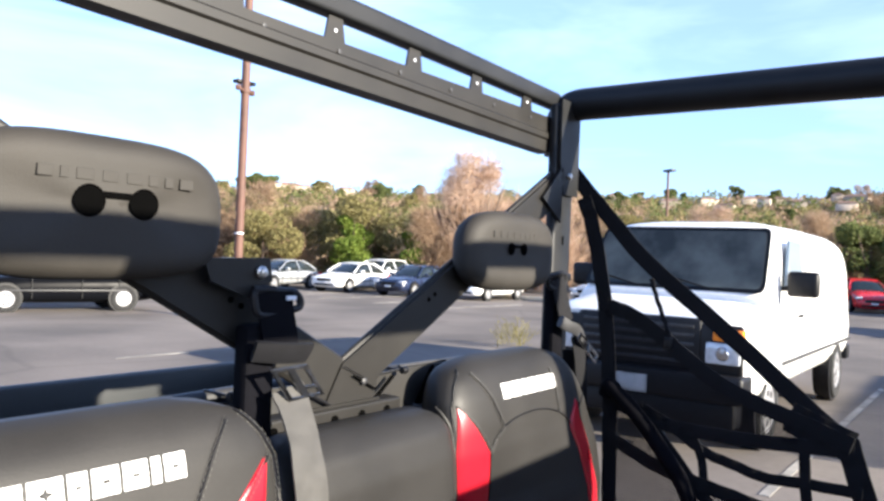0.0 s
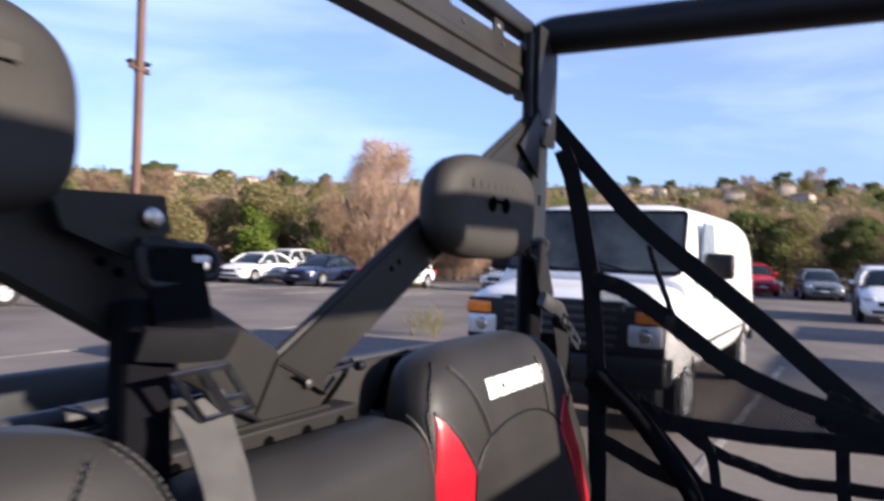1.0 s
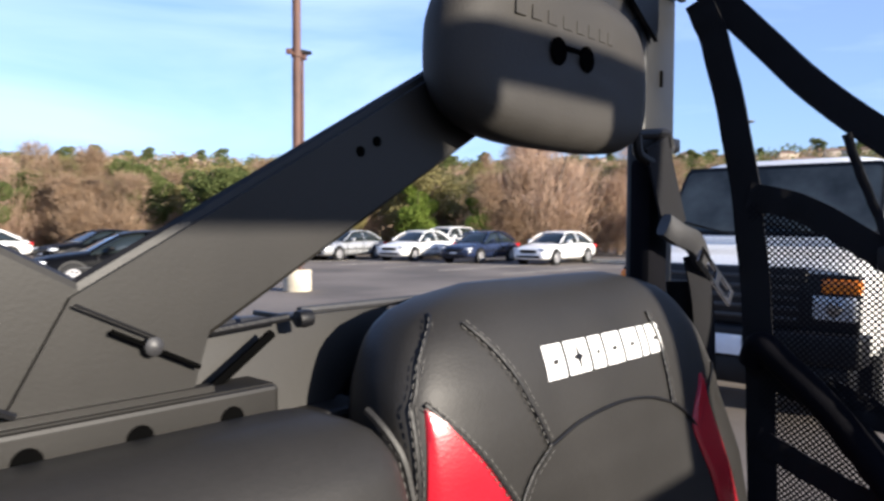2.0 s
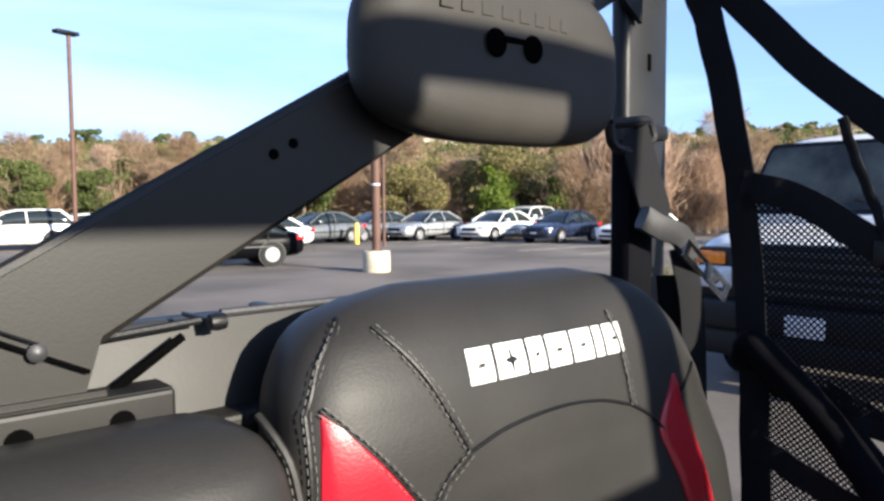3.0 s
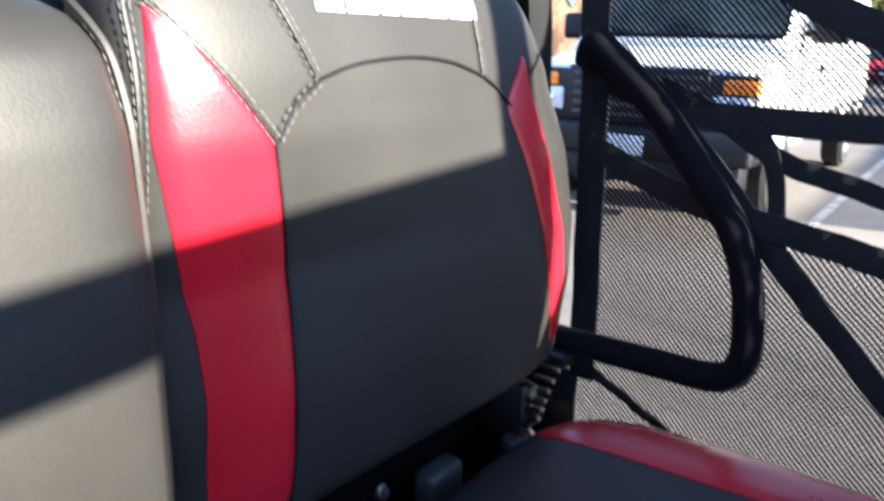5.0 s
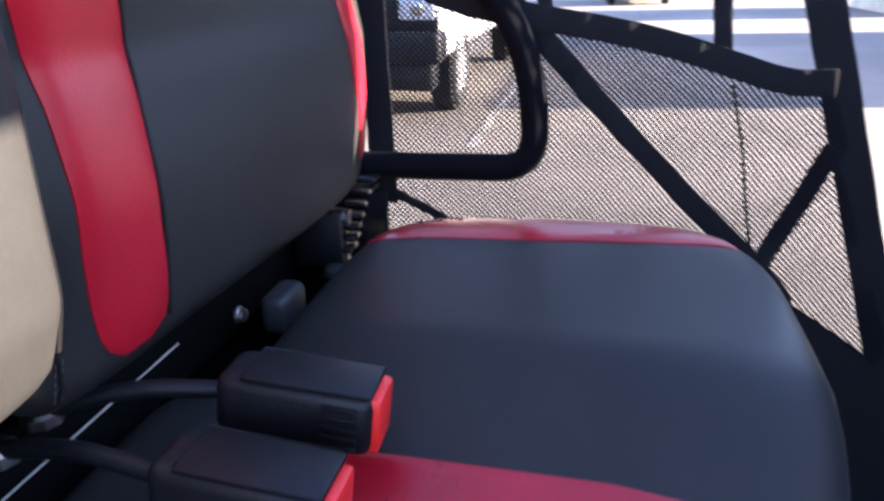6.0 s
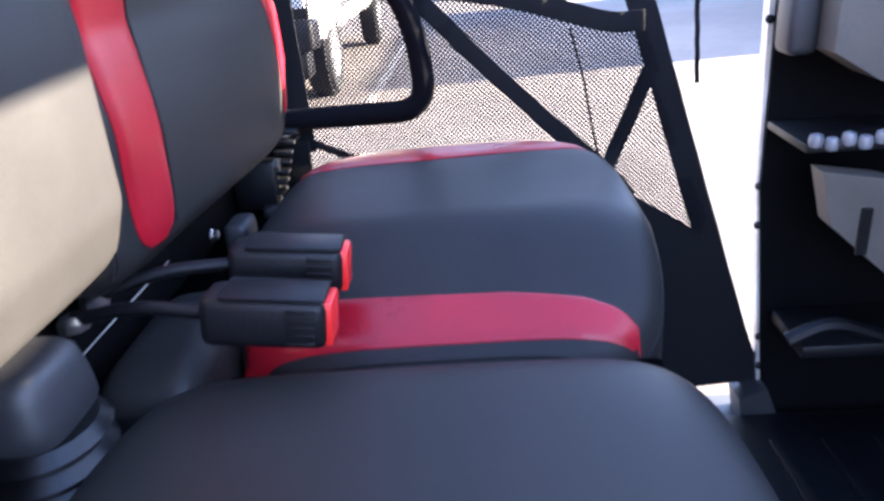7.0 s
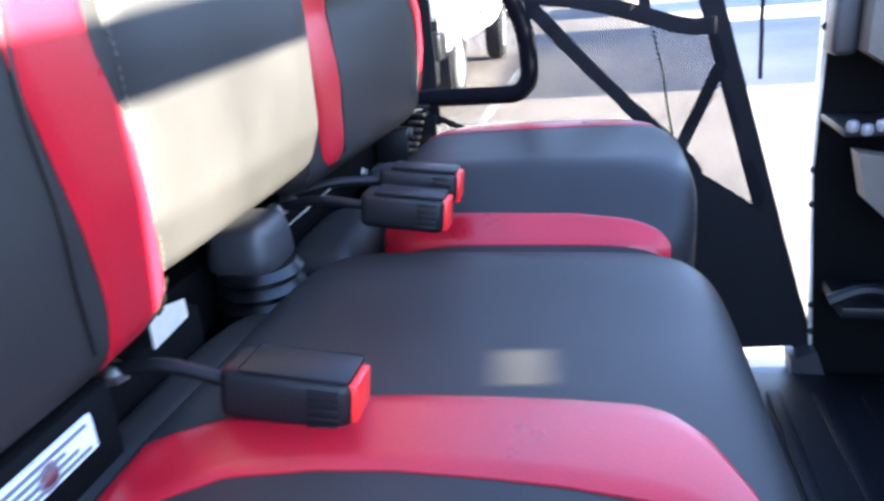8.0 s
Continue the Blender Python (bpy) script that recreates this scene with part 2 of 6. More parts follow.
M_CHROME = material("chrome", (0.42, 0.43, 0.46), 0.18, 1.0, 0.1, 30, 300, 0.02)
M_ZINC = material("zinc_steel", (0.55, 0.54, 0.52), 0.35, 1.0, 0.25, 20, 200, 0.05)
M_ALU = material("worn_aluminium", (0.68, 0.63, 0.55), 0.45, 0.3, 0.25, 12, 90, 0.1)
M_TAN = material("beige_plastic", (0.105, 0.092, 0.075), 0.5, 0, 0.15, 12, 300, 0.1)
M_BUTTON = material("red_button", (0.75, 0.02, 0.015), 0.35, bump=0.02)
M_LABEL = material("white_sticker", (0.62, 0.64, 0.68), 0.4, vary=0.1, bump=0.02)
M_INK = material("sticker_ink", (0.12, 0.12, 0.14), 0.6, bump=0)
M_BED = material("bed_plastic", (0.005, 0.007, 0.008), 0.55, 0, 0.25, 7, 200, 0.2)
M_FLOOR = material("floor_rubber", (0.004, 0.004, 0.0055), 0.5, 0, 0.3, 8, 150, 0.2, 0.25)
M_CLEAR = glass("dark_glass", (0.015, 0.02, 0.022))
# Noise in the base colour paints blotchy reflections on the windscreen.
M_SCREEN = material("van_windscreen_glass", (0.055, 0.062, 0.060), 0.12, 0, 0.6, 2.2, 9, 0.0, 0.5)
# Opaque pale blue base stands for the sky mirrored in the door windows.
M_SIDEGLASS = glass("painted_reflection_glass", (0.20, 0.25, 0.31), 0.05)
M_LAMP = material("headlamp_lens", (0.55, 0.57, 0.6), 0.1, 0.2, 0.2, 20, 60, 0.05)
M_AMBER = material("amber_lens", (0.75, 0.22, 0.015), 0.2, 0, 0.15, 20, 60, 0.05)
M_TAIL = material("red_lens", (0.45, 0.01, 0.012), 0.2, 0, 0.1, 20, 60, 0.02)
M_TYRE = material("tyre_rubber", (0.009, 0.009, 0.009), 0.85, 0, 0.2, 10, 80, 0.2)
M_RIM = material("alloy_rim", (0.26, 0.26, 0.27), 0.4, 0.3, 0.12, 10, 60, 0.02)
M_CONCRETE = material("concrete", (0.48, 0.43, 0.33), 0.85, 0, 0.2, 3, 40, 0.3)
M_RUST = material("rusty_brown_pole", (0.095, 0.047, 0.032), 0.7, 0, 0.3, 2, 30, 0.2)
M_LINE = material("lot_paint", (0.24, 0.225, 0.20), 0.85, 0, 0.45, 2.2, 25, 0.1)
M_YELLOW = material("yellow_paint", (0.70, 0.50, 0.06), 0.5, 0, 0.15, 6, 40, 0.05)


def paint(name, base, metal=0.0):
    return material(name, base, 0.28, metal, 0.05, 2, 40, 0.0, 0.5, coat=0.3)


P_WHITE = paint("white_car_paint", (0.78, 0.78, 0.77))
P_VAN = material("white_van_paint", (0.80, 0.79, 0.76), 0.32, 0, 0.06, 1.5, 30, 0.0, 0.5, coat=0.4)
P_BLACK = material("black_car_paint", (0.0035, 0.0038, 0.005), 0.3, 0, 0.05, 2, 40, 0.0, 0.03)
P_BLUE = paint("dark_blue_car_paint", (0.012, 0.018, 0.045))
P_SILVER = paint("silver_car_paint", (0.42, 0.43, 0.44), 0.5)
P_RED = paint("red_car_paint", (0.45, 0.015, 0.02))
P_GREY = paint("grey_car_paint", (0.16, 0.17, 0.18), 0.4)


def ground_material():
    """Worn asphalt near by, dry grass and scrub soil on the slopes."""
    m = material("asphalt_and_soil", (0.150, 0.130, 0.112), 0.9, 0, 0.34, 0.35, 14, 0.5, 0.3)
    n, l = m.node_tree.nodes, m.node_tree.links
    b = n["Principled BSDF"]
    was = b.inputs["Base Color"].links[0].from_socket
    co = n.new("ShaderNodeTexCoord")
    sep = n.new("ShaderNodeSeparateXYZ")
    geo = n.new("ShaderNodeNewGeometry")
    l.new(geo.outputs["Position"], sep.inputs[0])
    hill = n.new("ShaderNodeMapRange")
    hill.inputs["From Min"].default_value, hill.inputs["From Max"].default_value = 0.02, 0.6
    l.new(sep.outputs["Z"], hill.inputs[0])
    tex = n.new("ShaderNodeTexNoise")
    tex.inputs["Scale"].default_value, tex.inputs["Detail"].default_value = 0.12, 8
    l.new(co.outputs["Object"], tex.inputs["Vector"])
    ramp = n.new("ShaderNodeValToRGB")
    ramp.color_ramp.elements[0].position, ramp.color_ramp.elements[1].position = 0.38, 0.62
    ramp.color_ramp.elements[0].color = (0.045, 0.045, 0.020, 1)
    ramp.color_ramp.elements[1].color = (0.15, 0.095, 0.055, 1)
    l.new(tex.outputs["Fac"], ramp.inputs[0])
    # cracks sealed with tar
    vor = n.new("ShaderNodeTexVoronoi")
    vor.feature = "DISTANCE_TO_EDGE"
    vor.inputs["Scale"].default_value = 0.22
    wob = n.new("ShaderNodeTexNoise")
    wob.inputs["Scale"].default_value = 0.6
    mixv = n.new("ShaderNodeMix")
    mixv.data_type = "RGBA"
    mixv.inputs[0].default_value = 0.25
    l.new(co.outputs["Object"], wob.inputs["Vector"])
    l.new(co.outputs["Object"], mixv.inputs[6])
    l.new(wob.outputs["Color"], mixv.inputs[7])
    l.new(mixv.outputs[2], vor.inputs["Vector"])
    crack = n.new("ShaderNodeMapRange")
    crack.inputs["From Min"].default_value, crack.inputs["From Max"].default_value = 0.004, 0.012
    crack.inputs["To Min"].default_value = 0.86
    l.new(vor.outputs["Distance"], crack.inputs[0])
    mul = n.new("ShaderNodeMix")
    mul.data_type, mul.blend_type = "RGBA", "MULTIPLY"
    mul.inputs[0].default_value = 1
    l.new(was, mul.inputs[6])
    l.new(crack.outputs[0], mul.inputs[7])
    mix = n.new("ShaderNodeMix")
    mix.data_type = "RGBA"
    l.new(hill.outputs[0], mix.inputs[0])
    l.new(mul.outputs[2], mix.inputs[6])
    l.new(ramp.outputs[0], mix.inputs[7])
    l.new(mix.outputs[2], b.inputs["Base Color"])
    return m


def leaf_material(name, a, b, rough=0.7):
    m = bpy.data.materials.new(name)
    m.use_nodes = True
    n, l = m.node_tree.nodes, m.node_tree.links
    p = n["Principled BSDF"]
    geo = n.new("ShaderNodeNewGeometry")
    info = n.new("ShaderNodeObjectInfo")
    add = n.new("ShaderNodeMath")
    add.operation = "MULTIPLY_ADD"
    add.inputs[1].default_value = 0.7
    half = n.new("ShaderNodeMath")
    half.operation = "MULTIPLY"
    half.inputs[1].default_value = 0.3
    l.new(info.outputs["Random"], half.inputs[0])
    l.new(geo.outputs["Random Per Island"], add.inputs[0])
    l.new(half.outputs[0], add.inputs[2])
    mix = n.new("ShaderNodeMix")
    mix.data_type = "RGBA"
    mix.inputs[6].default_value, mix.inputs[7].default_value = (*a, 1), (*b, 1)
    l.new(add.outputs[0], mix.inputs[0])
    l.new(mix.outputs[2], p.inputs["Base Color"])
    p.inputs["Roughness"].default_value = rough
    p.inputs["Specular IOR Level"].default_value = 0.15
    glow = n.new("ShaderNodeBsdfTranslucent")
    l.new(mix.outputs[2], glow.inputs["Color"])
    both = n.new("ShaderNodeMixShader")
    both.inputs[0].default_value = 0.4
    l.new(p.outputs[0], both.inputs[1])
    l.new(glow.outputs[0], both.inputs[2])
    l.new(both.outputs[0], n["Material Output"].inputs["Surface"])
    return m


L_GREEN = leaf_material("bright_green_leaves", (0.075, 0.125, 0.018), (0.20, 0.25, 0.04))
L_DARK = leaf_material("dark_green_leaves", (0.07, 0.092, 0.026), (0.155, 0.175, 0.06))
L_OLIVE = leaf_material("olive_scrub_leaves", (0.155, 0.14, 0.05), (0.27, 0.235, 0.10))
L_TWIG = leaf_material("bare_brown_twigs", (0.23, 0.155, 0.095), (0.38, 0.28, 0.185))
L_PALE = leaf_material("pale_bare_twigs", (0.36, 0.25, 0.175), (0.56, 0.42, 0.31))
M_BARK = material("bark", (0.11, 0.08, 0.055), 0.9, 0, 0.3, 3, 40, 0.4)
H_WALL = material("cream_stucco", (0.44, 0.37, 0.29), 0.85, 0, 0.08, 0.6, 12, 0.1, per_object=0.25)
H_ROOF = material("clay_roof", (0.17, 0.105, 0.075), 0.85, 0, 0.2, 0.8, 10, 0.2, per_object=0.35)
H_TRIM = material("white_trim", (0.75, 0.74, 0.70), 0.6, bump=0)
M_GROUND = ground_material()


# ---- ground ----
def smoothstep(t):
    t = max(0.0, min(1.0, t))
    return t * t * (3 - 2 * t)


def ground_h(x, y):
    r, a = math.hypot(x, y), math.atan2(y, x)
    top = 30.0 + 2.0 * math.sin(2.3 * a + 0.4) + 1.8 * math.sin(5.1 * a + 1.0) - 6.0 * smoothstep((a - 0.9) / 0.7) * (a < 2.4)
    z = top * (0.13 * smoothstep((r - 48) / 90) + 0.87 * smoothstep((r - 70) / 360))
    if r > 55:
        z += 2.2 * noise.noise(Vector((x * 0.02, y * 0.02, 0))) * smoothstep((r - 55) / 90)
    return z - 0.03 * max(0, r - 470) - 0.008 * max(0.0, min(60.0, 0.68 * x + 0.73 * y))


def polar_sheet():
    radii = [0.0, 3, 6, 12, 20, 28, 36, 44, 50, 55, 60, 66, 74, 84, 96, 110, 125, 140, 160, 180, 205, 235, 270, 305, 340, 375, 405, 430, 470, 600, 1200, 3000]
    n = 180
    verts, faces = [(0, 0, 0)], []
    for r in radii[1:]:
        for k in range(n):
            a = 2 * math.pi * k / n
            x, y = r * math.cos(a), r * math.sin(a)
            verts.append((x, y, ground_h(x, y)))
    for k in range(n):
        faces.append((0, 1 + k, 1 + (k + 1) % n))
    for i in range(len(radii) - 2):
        for k in range(n):
            a, b = 1 + i * n + k, 1 + i * n + (k + 1) % n
            faces.append((a, b, b + n, a + n))
    return verts, faces


ground = single("ground", polar_sheet(), M_GROUND, "worn grey asphalt car park rising into scrubby hillside", "ground", kind="structure")


def slab(x0, x1, y0, y1, h=0.006):
    """A thin painted strip that follows the fall of the ground."""
    c = [(x0, y0), (x1, y0), (x1, y1), (x0, y1)]
    verts = [(x, y, ground_h(x, y) + k) for k in (-0.01, h) for x, y in c]
    return verts, [(0, 1, 2, 3), (4, 5, 6, 7), (0, 1, 5, 4), (1, 2, 6, 5), (2, 3, 7, 6), (3, 0, 4, 7)]


def lot_lines():
    out = []
    for k in (0, 1, 3):
        y = 1.15 + 3.05 * k
        x = 5.8
        while x < 12.8:
            d = random.uniform(0.5, 1.6)
            e = min(12.8, x + d)
            out.append(slab(x, e, y - 0.04 + random.uniform(-0.004, 0.004), y + 0.04))
            x += d + random.uniform(0.0, 0.12)
    for k in range(6):
        y = 15.4 + 2.9 * k
        out.append(slab(20.2, 26.0, y - 0.05, y + 0.05))
    return joined(*out)


single("lot_marking", lot_lines(), M_LINE, "faded white parking bay lines painted on asphalt", "road marking", kind="structure", smooth=False)
single("kerb", joined(*[box(a[0], b[0], a[1], b[1], -0.5, -0.13, 0.02) for a, b in (((30.2, 13.5), (30.5, 33)), ((15, 33), (30.5, 33.3)), ((41.0, -12), (41.3, 13.2)), ((30.2, 13.2), (41.3, 13.5)))]), M_CONCRETE, "pale concrete kerb along the edge of the car park", "kerb", kind="structure")
# Unseen wall in two lengths, added only to cast the shadow bands across the lot.
single("shade_wall", joined(box(8.2, 15.4, -6.2, -5.9, -0.1, 2.15, 0.02), box(18.6, 22.6, -6.2, -5.9, -0.1, 2.15, 0.02)), M_CONCRETE, "unseen plain wall added to cast shade bands on the asphalt", "wall", kind="structure")


# ---- the utility vehicle: open cab with a bench ----
MID = 0.765


def sides(piece, near, mid=MID):
    """The far piece as it is, or its mirror on the near side."""
    return ([(2 * mid - p[0], p[1], p[2]) for p in piece[0]], piece[1]) if near else piece


class Pad:
    """An upholstered upright pad: rounded rings by height."""

    def __init__(self, table, power=5.0, warp=None):
        table = [(z, a, b, front + 0.005, back) for z, a, b, front, back in table]
        self.warp = warp or (lambda x, z: 0.0)
        self.of, self.z0, self.z1, self.n = curve_of(table), table[0][0], table[-1][0], power

    def front(self, x, z):
        xl, xr, yf, yb = self.of(z)
        u = min(0.992, abs((x - (xl + xr) / 2) / ((xr - xl) / 2)))
        return (yf + yb) / 2 - (yb - yf) / 2 * (1 - u ** self.n) ** (1 / self.n) + self.warp(x, z)

    def mesh(self, rows=56, seg=44):
        rings = []
        for i in range(rows + 1):
            z = self.z0 + (self.z1 - self.z0) * i / rows
            xl, xr, yf, yb = self.of(z)
            ring = []
            for k in range(seg):
                a = 2 * math.pi * k / seg
                c, s = math.cos(a), math.sin(a)
                x = (xl + xr) / 2 + (xr - xl) / 2 * math.copysign(abs(c) ** (2 / self.n), c)
                y = (yf + yb) / 2 + (yb - yf) / 2 * math.copysign(abs(s) ** (2 / self.n), s)
                ring.append((x, y + self.warp(x, z), z))
            rings.append(ring)
        return loft(rings)

    def patch(self, rows, proud=0.003, cols=10, fine=40):
        """A thin panel that follows the front; rows of (z, x from, x to)."""
        f = curve_of(rows) if len(rows) > 3 else None
        z0, z1 = rows[0][0], rows[-1][0]
        top, low = [], []
        for i in range(fine + 1):
            z = z0 + (z1 - z0) * i / fine
            a, b = [float(np.interp(z, [r[0] for r in rows], [r[k] for r in rows])) for k in (1, 2)]
            for k in range(cols + 1):
                x = a + (b - a) * k / cols
                y = self.front(x, z)
                edge = min(k, cols - k, i, fine - i)
                top.append((x, y - (proud if edge else proud * 0.35), z))
                low.append((x, y + 0.004, z))
        w = cols + 1
        faces, N = [], len(top)
        for i in range(fine):
            for k in range(cols):
                a = i * w + k
                faces.append((a, a + 1, a + 1 + w, a + w))
                faces.append((N + a, N + a + w, N + a + 1 + w, N + a + 1))
        rim = [k for k in range(w)] + [i * w + cols for i in range(1, fine + 1)] + [fine * w + k for k in range(cols - 1, -1, -1)] + [i * w for i in range(fine - 1, 0, -1)]
        for a, b in zip(rim, rim[1:] + rim[:1]):
            faces.append((a, b, N + b, N + a))
        return solid(top + low, faces)

    def path(self, pts, out=0.0015, n=8):
        return [Vector((p.x, self.front(p.x, p.z) - out, p.z)) for p in smoothed([(x, 0, z) for x, z in pts], n)]


def stitches(line, off=0.0, dash=0.0042, gap=0.0026, r=0.0005):
    out, carry = [], 0.0
    for a, b in zip(line, line[1:]):
        d = b - a
        s = d.normalized().cross(Vector((0, 1, 0))) * off
        pos = carry
        while pos + dash < d.length:
            p = a + d.normalized() * pos + s
            out.append(tube([p, p + d.normalized() * dash], r, 4))
            pos += dash + gap
        carry = max(0.0, pos - d.length)
    return joined(*out) if out else None


def resample(line, step=0.02):
    out, acc = [line[0]], 0.0
    for a, b in zip(line, line[1:]):
        acc += (b - a).length
        if acc >= step:
            out.append(b)
            acc = 0.0
    return out + [line[-1]]


OUTER_TABLE = [
    (0.962, 0.985, 1.455, 0.566, 0.600), (0.972, 0.960, 1.480, 0.538, 0.612), (0.996, 0.948, 1.496, 0.512, 0.618),
    (1.100, 0.948, 1.505, 0.503, 0.625), (1.250, 0.952, 1.500, 0.506, 0.632), (1.340, 0.955, 1.474, 0.516, 0.636),
    (1.395, 0.962, 1.442, 0.528, 0.638), (1.430, 0.980, 1.408, 0.543, 0.638), (1.452, 1.012, 1.372, 0.562, 0.632), (1.462, 1.080, 1.305, 0.588, 0.612)]


def dished(x, z):
    """The far pad leans back along its inner side and forward along its outer bolster."""
    inner = float(np.interp(z, [0.96, 1.03, 1.12, 1.20, 1.25, 1.30, 1.36], [0.008, 0.010, 0.015, 0.024, 0.016, 0.005, 0.0]))
    outer = float(np.interp(z, [0.96, 1.04, 1.17, 1.24, 1.32], [0.012, 0.018, 0.022, 0.012, 0.0]))
    t = smoothstep((x - 1.06) / 0.38)
    return inner * (1 - t) - outer * t


FAR_BACK = Pad(OUTER_TABLE, 4.0, dished)
NEAR_BACK = Pad(OUTER_TABLE, 9.0)
MIDDLE_BACK = Pad([
    (1.010, 0.590, 0.930, 0.540, 0.590), (1.025, 0.562, 0.948, 0.515, 0.605), (1.070, 0.551, 0.955, 0.500, 0.612), (1.200, 0.548, 0.957, 0.500, 0.618),
    (1.315, 0.552, 0.955, 0.508, 0.620), (1.360, 0.560, 0.948, 0.520, 0.620), (1.383, 0.575, 0.935, 0.540, 0.612), (1.391, 0.615, 0.905, 0.560, 0.600)], 6.0)


class Cushion:
    def __init__(self, x0, x1, y0, y1, top, thick, power=5.0, edge=5.0):
        self.c, self.h = ((x0 + x1) / 2, (y0 + y1) / 2), ((x1 - x0) / 2, (y1 - y0) / 2)
        self.top, self.thick, self.n, self.m = top, thick, power, edge

    def z(self, x, y):
        r = ((abs(x - self.c[0]) / self.h[0]) ** self.n + (abs(y - self.c[1]) / self.h[1]) ** self.n) ** (1 / self.n)
        r = min(r, 0.995)
        return self.top(x, y) - self.thick * (1 - (1 - r ** self.m) ** (1 / self.m))

    def mesh(self, rings=34, seg=72):
        verts, faces = [], []
        rs = [1 - (1 - i / rings) ** 2 for i in range(1, rings + 1)]
        verts.append((*self.c, self.z(*self.c)))
        for r in rs:
            for k in range(seg):
                a = 2 * math.pi * k / seg
                c, s = math.cos(a), math.sin(a)
                x = self.c[0] + r * self.h[0] * math.copysign(abs(c) ** (2 / self.n), c)
                y = self.c[1] + r * self.h[1] * math.copysign(abs(s) ** (2 / self.n), s)
                verts.append((x, y, self.z(x, y)))
        base = len(verts)
        for k in range(seg):
            x, y, _ = verts[base - seg + k]
            verts.append((x, y, self.top(x, y) - self.thick - 0.03))
        faces += [(0, 1 + k, 1 + (k + 1) % seg) for k in range(seg)]
        for i in range(rings):
            for k in range(seg):
                a, b = 1 + i * seg + k, 1 + i * seg + (k + 1) % seg
                faces.append((a, b, b + seg, a + seg))
        faces.append(tuple(range(base, base + seg))[::-1])
        return solid(verts, faces)

    def patch(self, rows, proud=0.003, cols=10, fine=40):
        """A thin panel on top; rows of (y, x from, x to)."""
        y0, y1 = rows[0][0], rows[-1][0]
        top, low = [], []
        for i in range(fine + 1):
            y = y0 + (y1 - y0) * i / fine
            a, b = [float(np.interp(y, [r[0] for r in rows], [r[k] for r in rows])) for k in (1, 2)]
            for k in range(cols + 1):
                x = a + (b - a) * k / cols
                edge = min(k, cols - k, i, fine - i)
                z = self.z(x, y)
                top.append((x, y, z + (proud if edge else proud * 0.35)))
                low.append((x, y, z - 0.004))
        w = cols + 1
        faces, N = [], len(top)
        for i in range(fine):
            for k in range(cols):
                a = i * w + k
                faces.append((a, a + 1, a + 1 + w, a + w))
                faces.append((N + a, N + a + w, N + a + 1 + w, N + a + 1))
        rim = [k for k in range(w)] + [i * w + cols for i in range(1, fine + 1)] + [fine * w + k for k in range(cols - 1, -1, -1)] + [i * w for i in range(fine - 1, 0, -1)]
        for a, b in zip(rim, rim[1:] + rim[:1]):
            faces.append((a, b, N + b, N + a))
        return solid(top + low, faces)


FAR_CUSHION = Cushion(0.957, 1.475, 0.035, 0.495, lambda x, y: 0.902 + 0.066 * smoothstep((x - 0.965) / 0.19) + 0.012 * (0.3 - y), 0.12, 4.0, 7.0)
NEAR_CUSHION = Cushion(0.065, 0.948, 0.035, 0.540, lambda x, y: 0.920 + 0.012 * (0.3 - y) - 0.003 * math.cos((x - 0.76) * 14), 0.11, 7.0, 8.0)


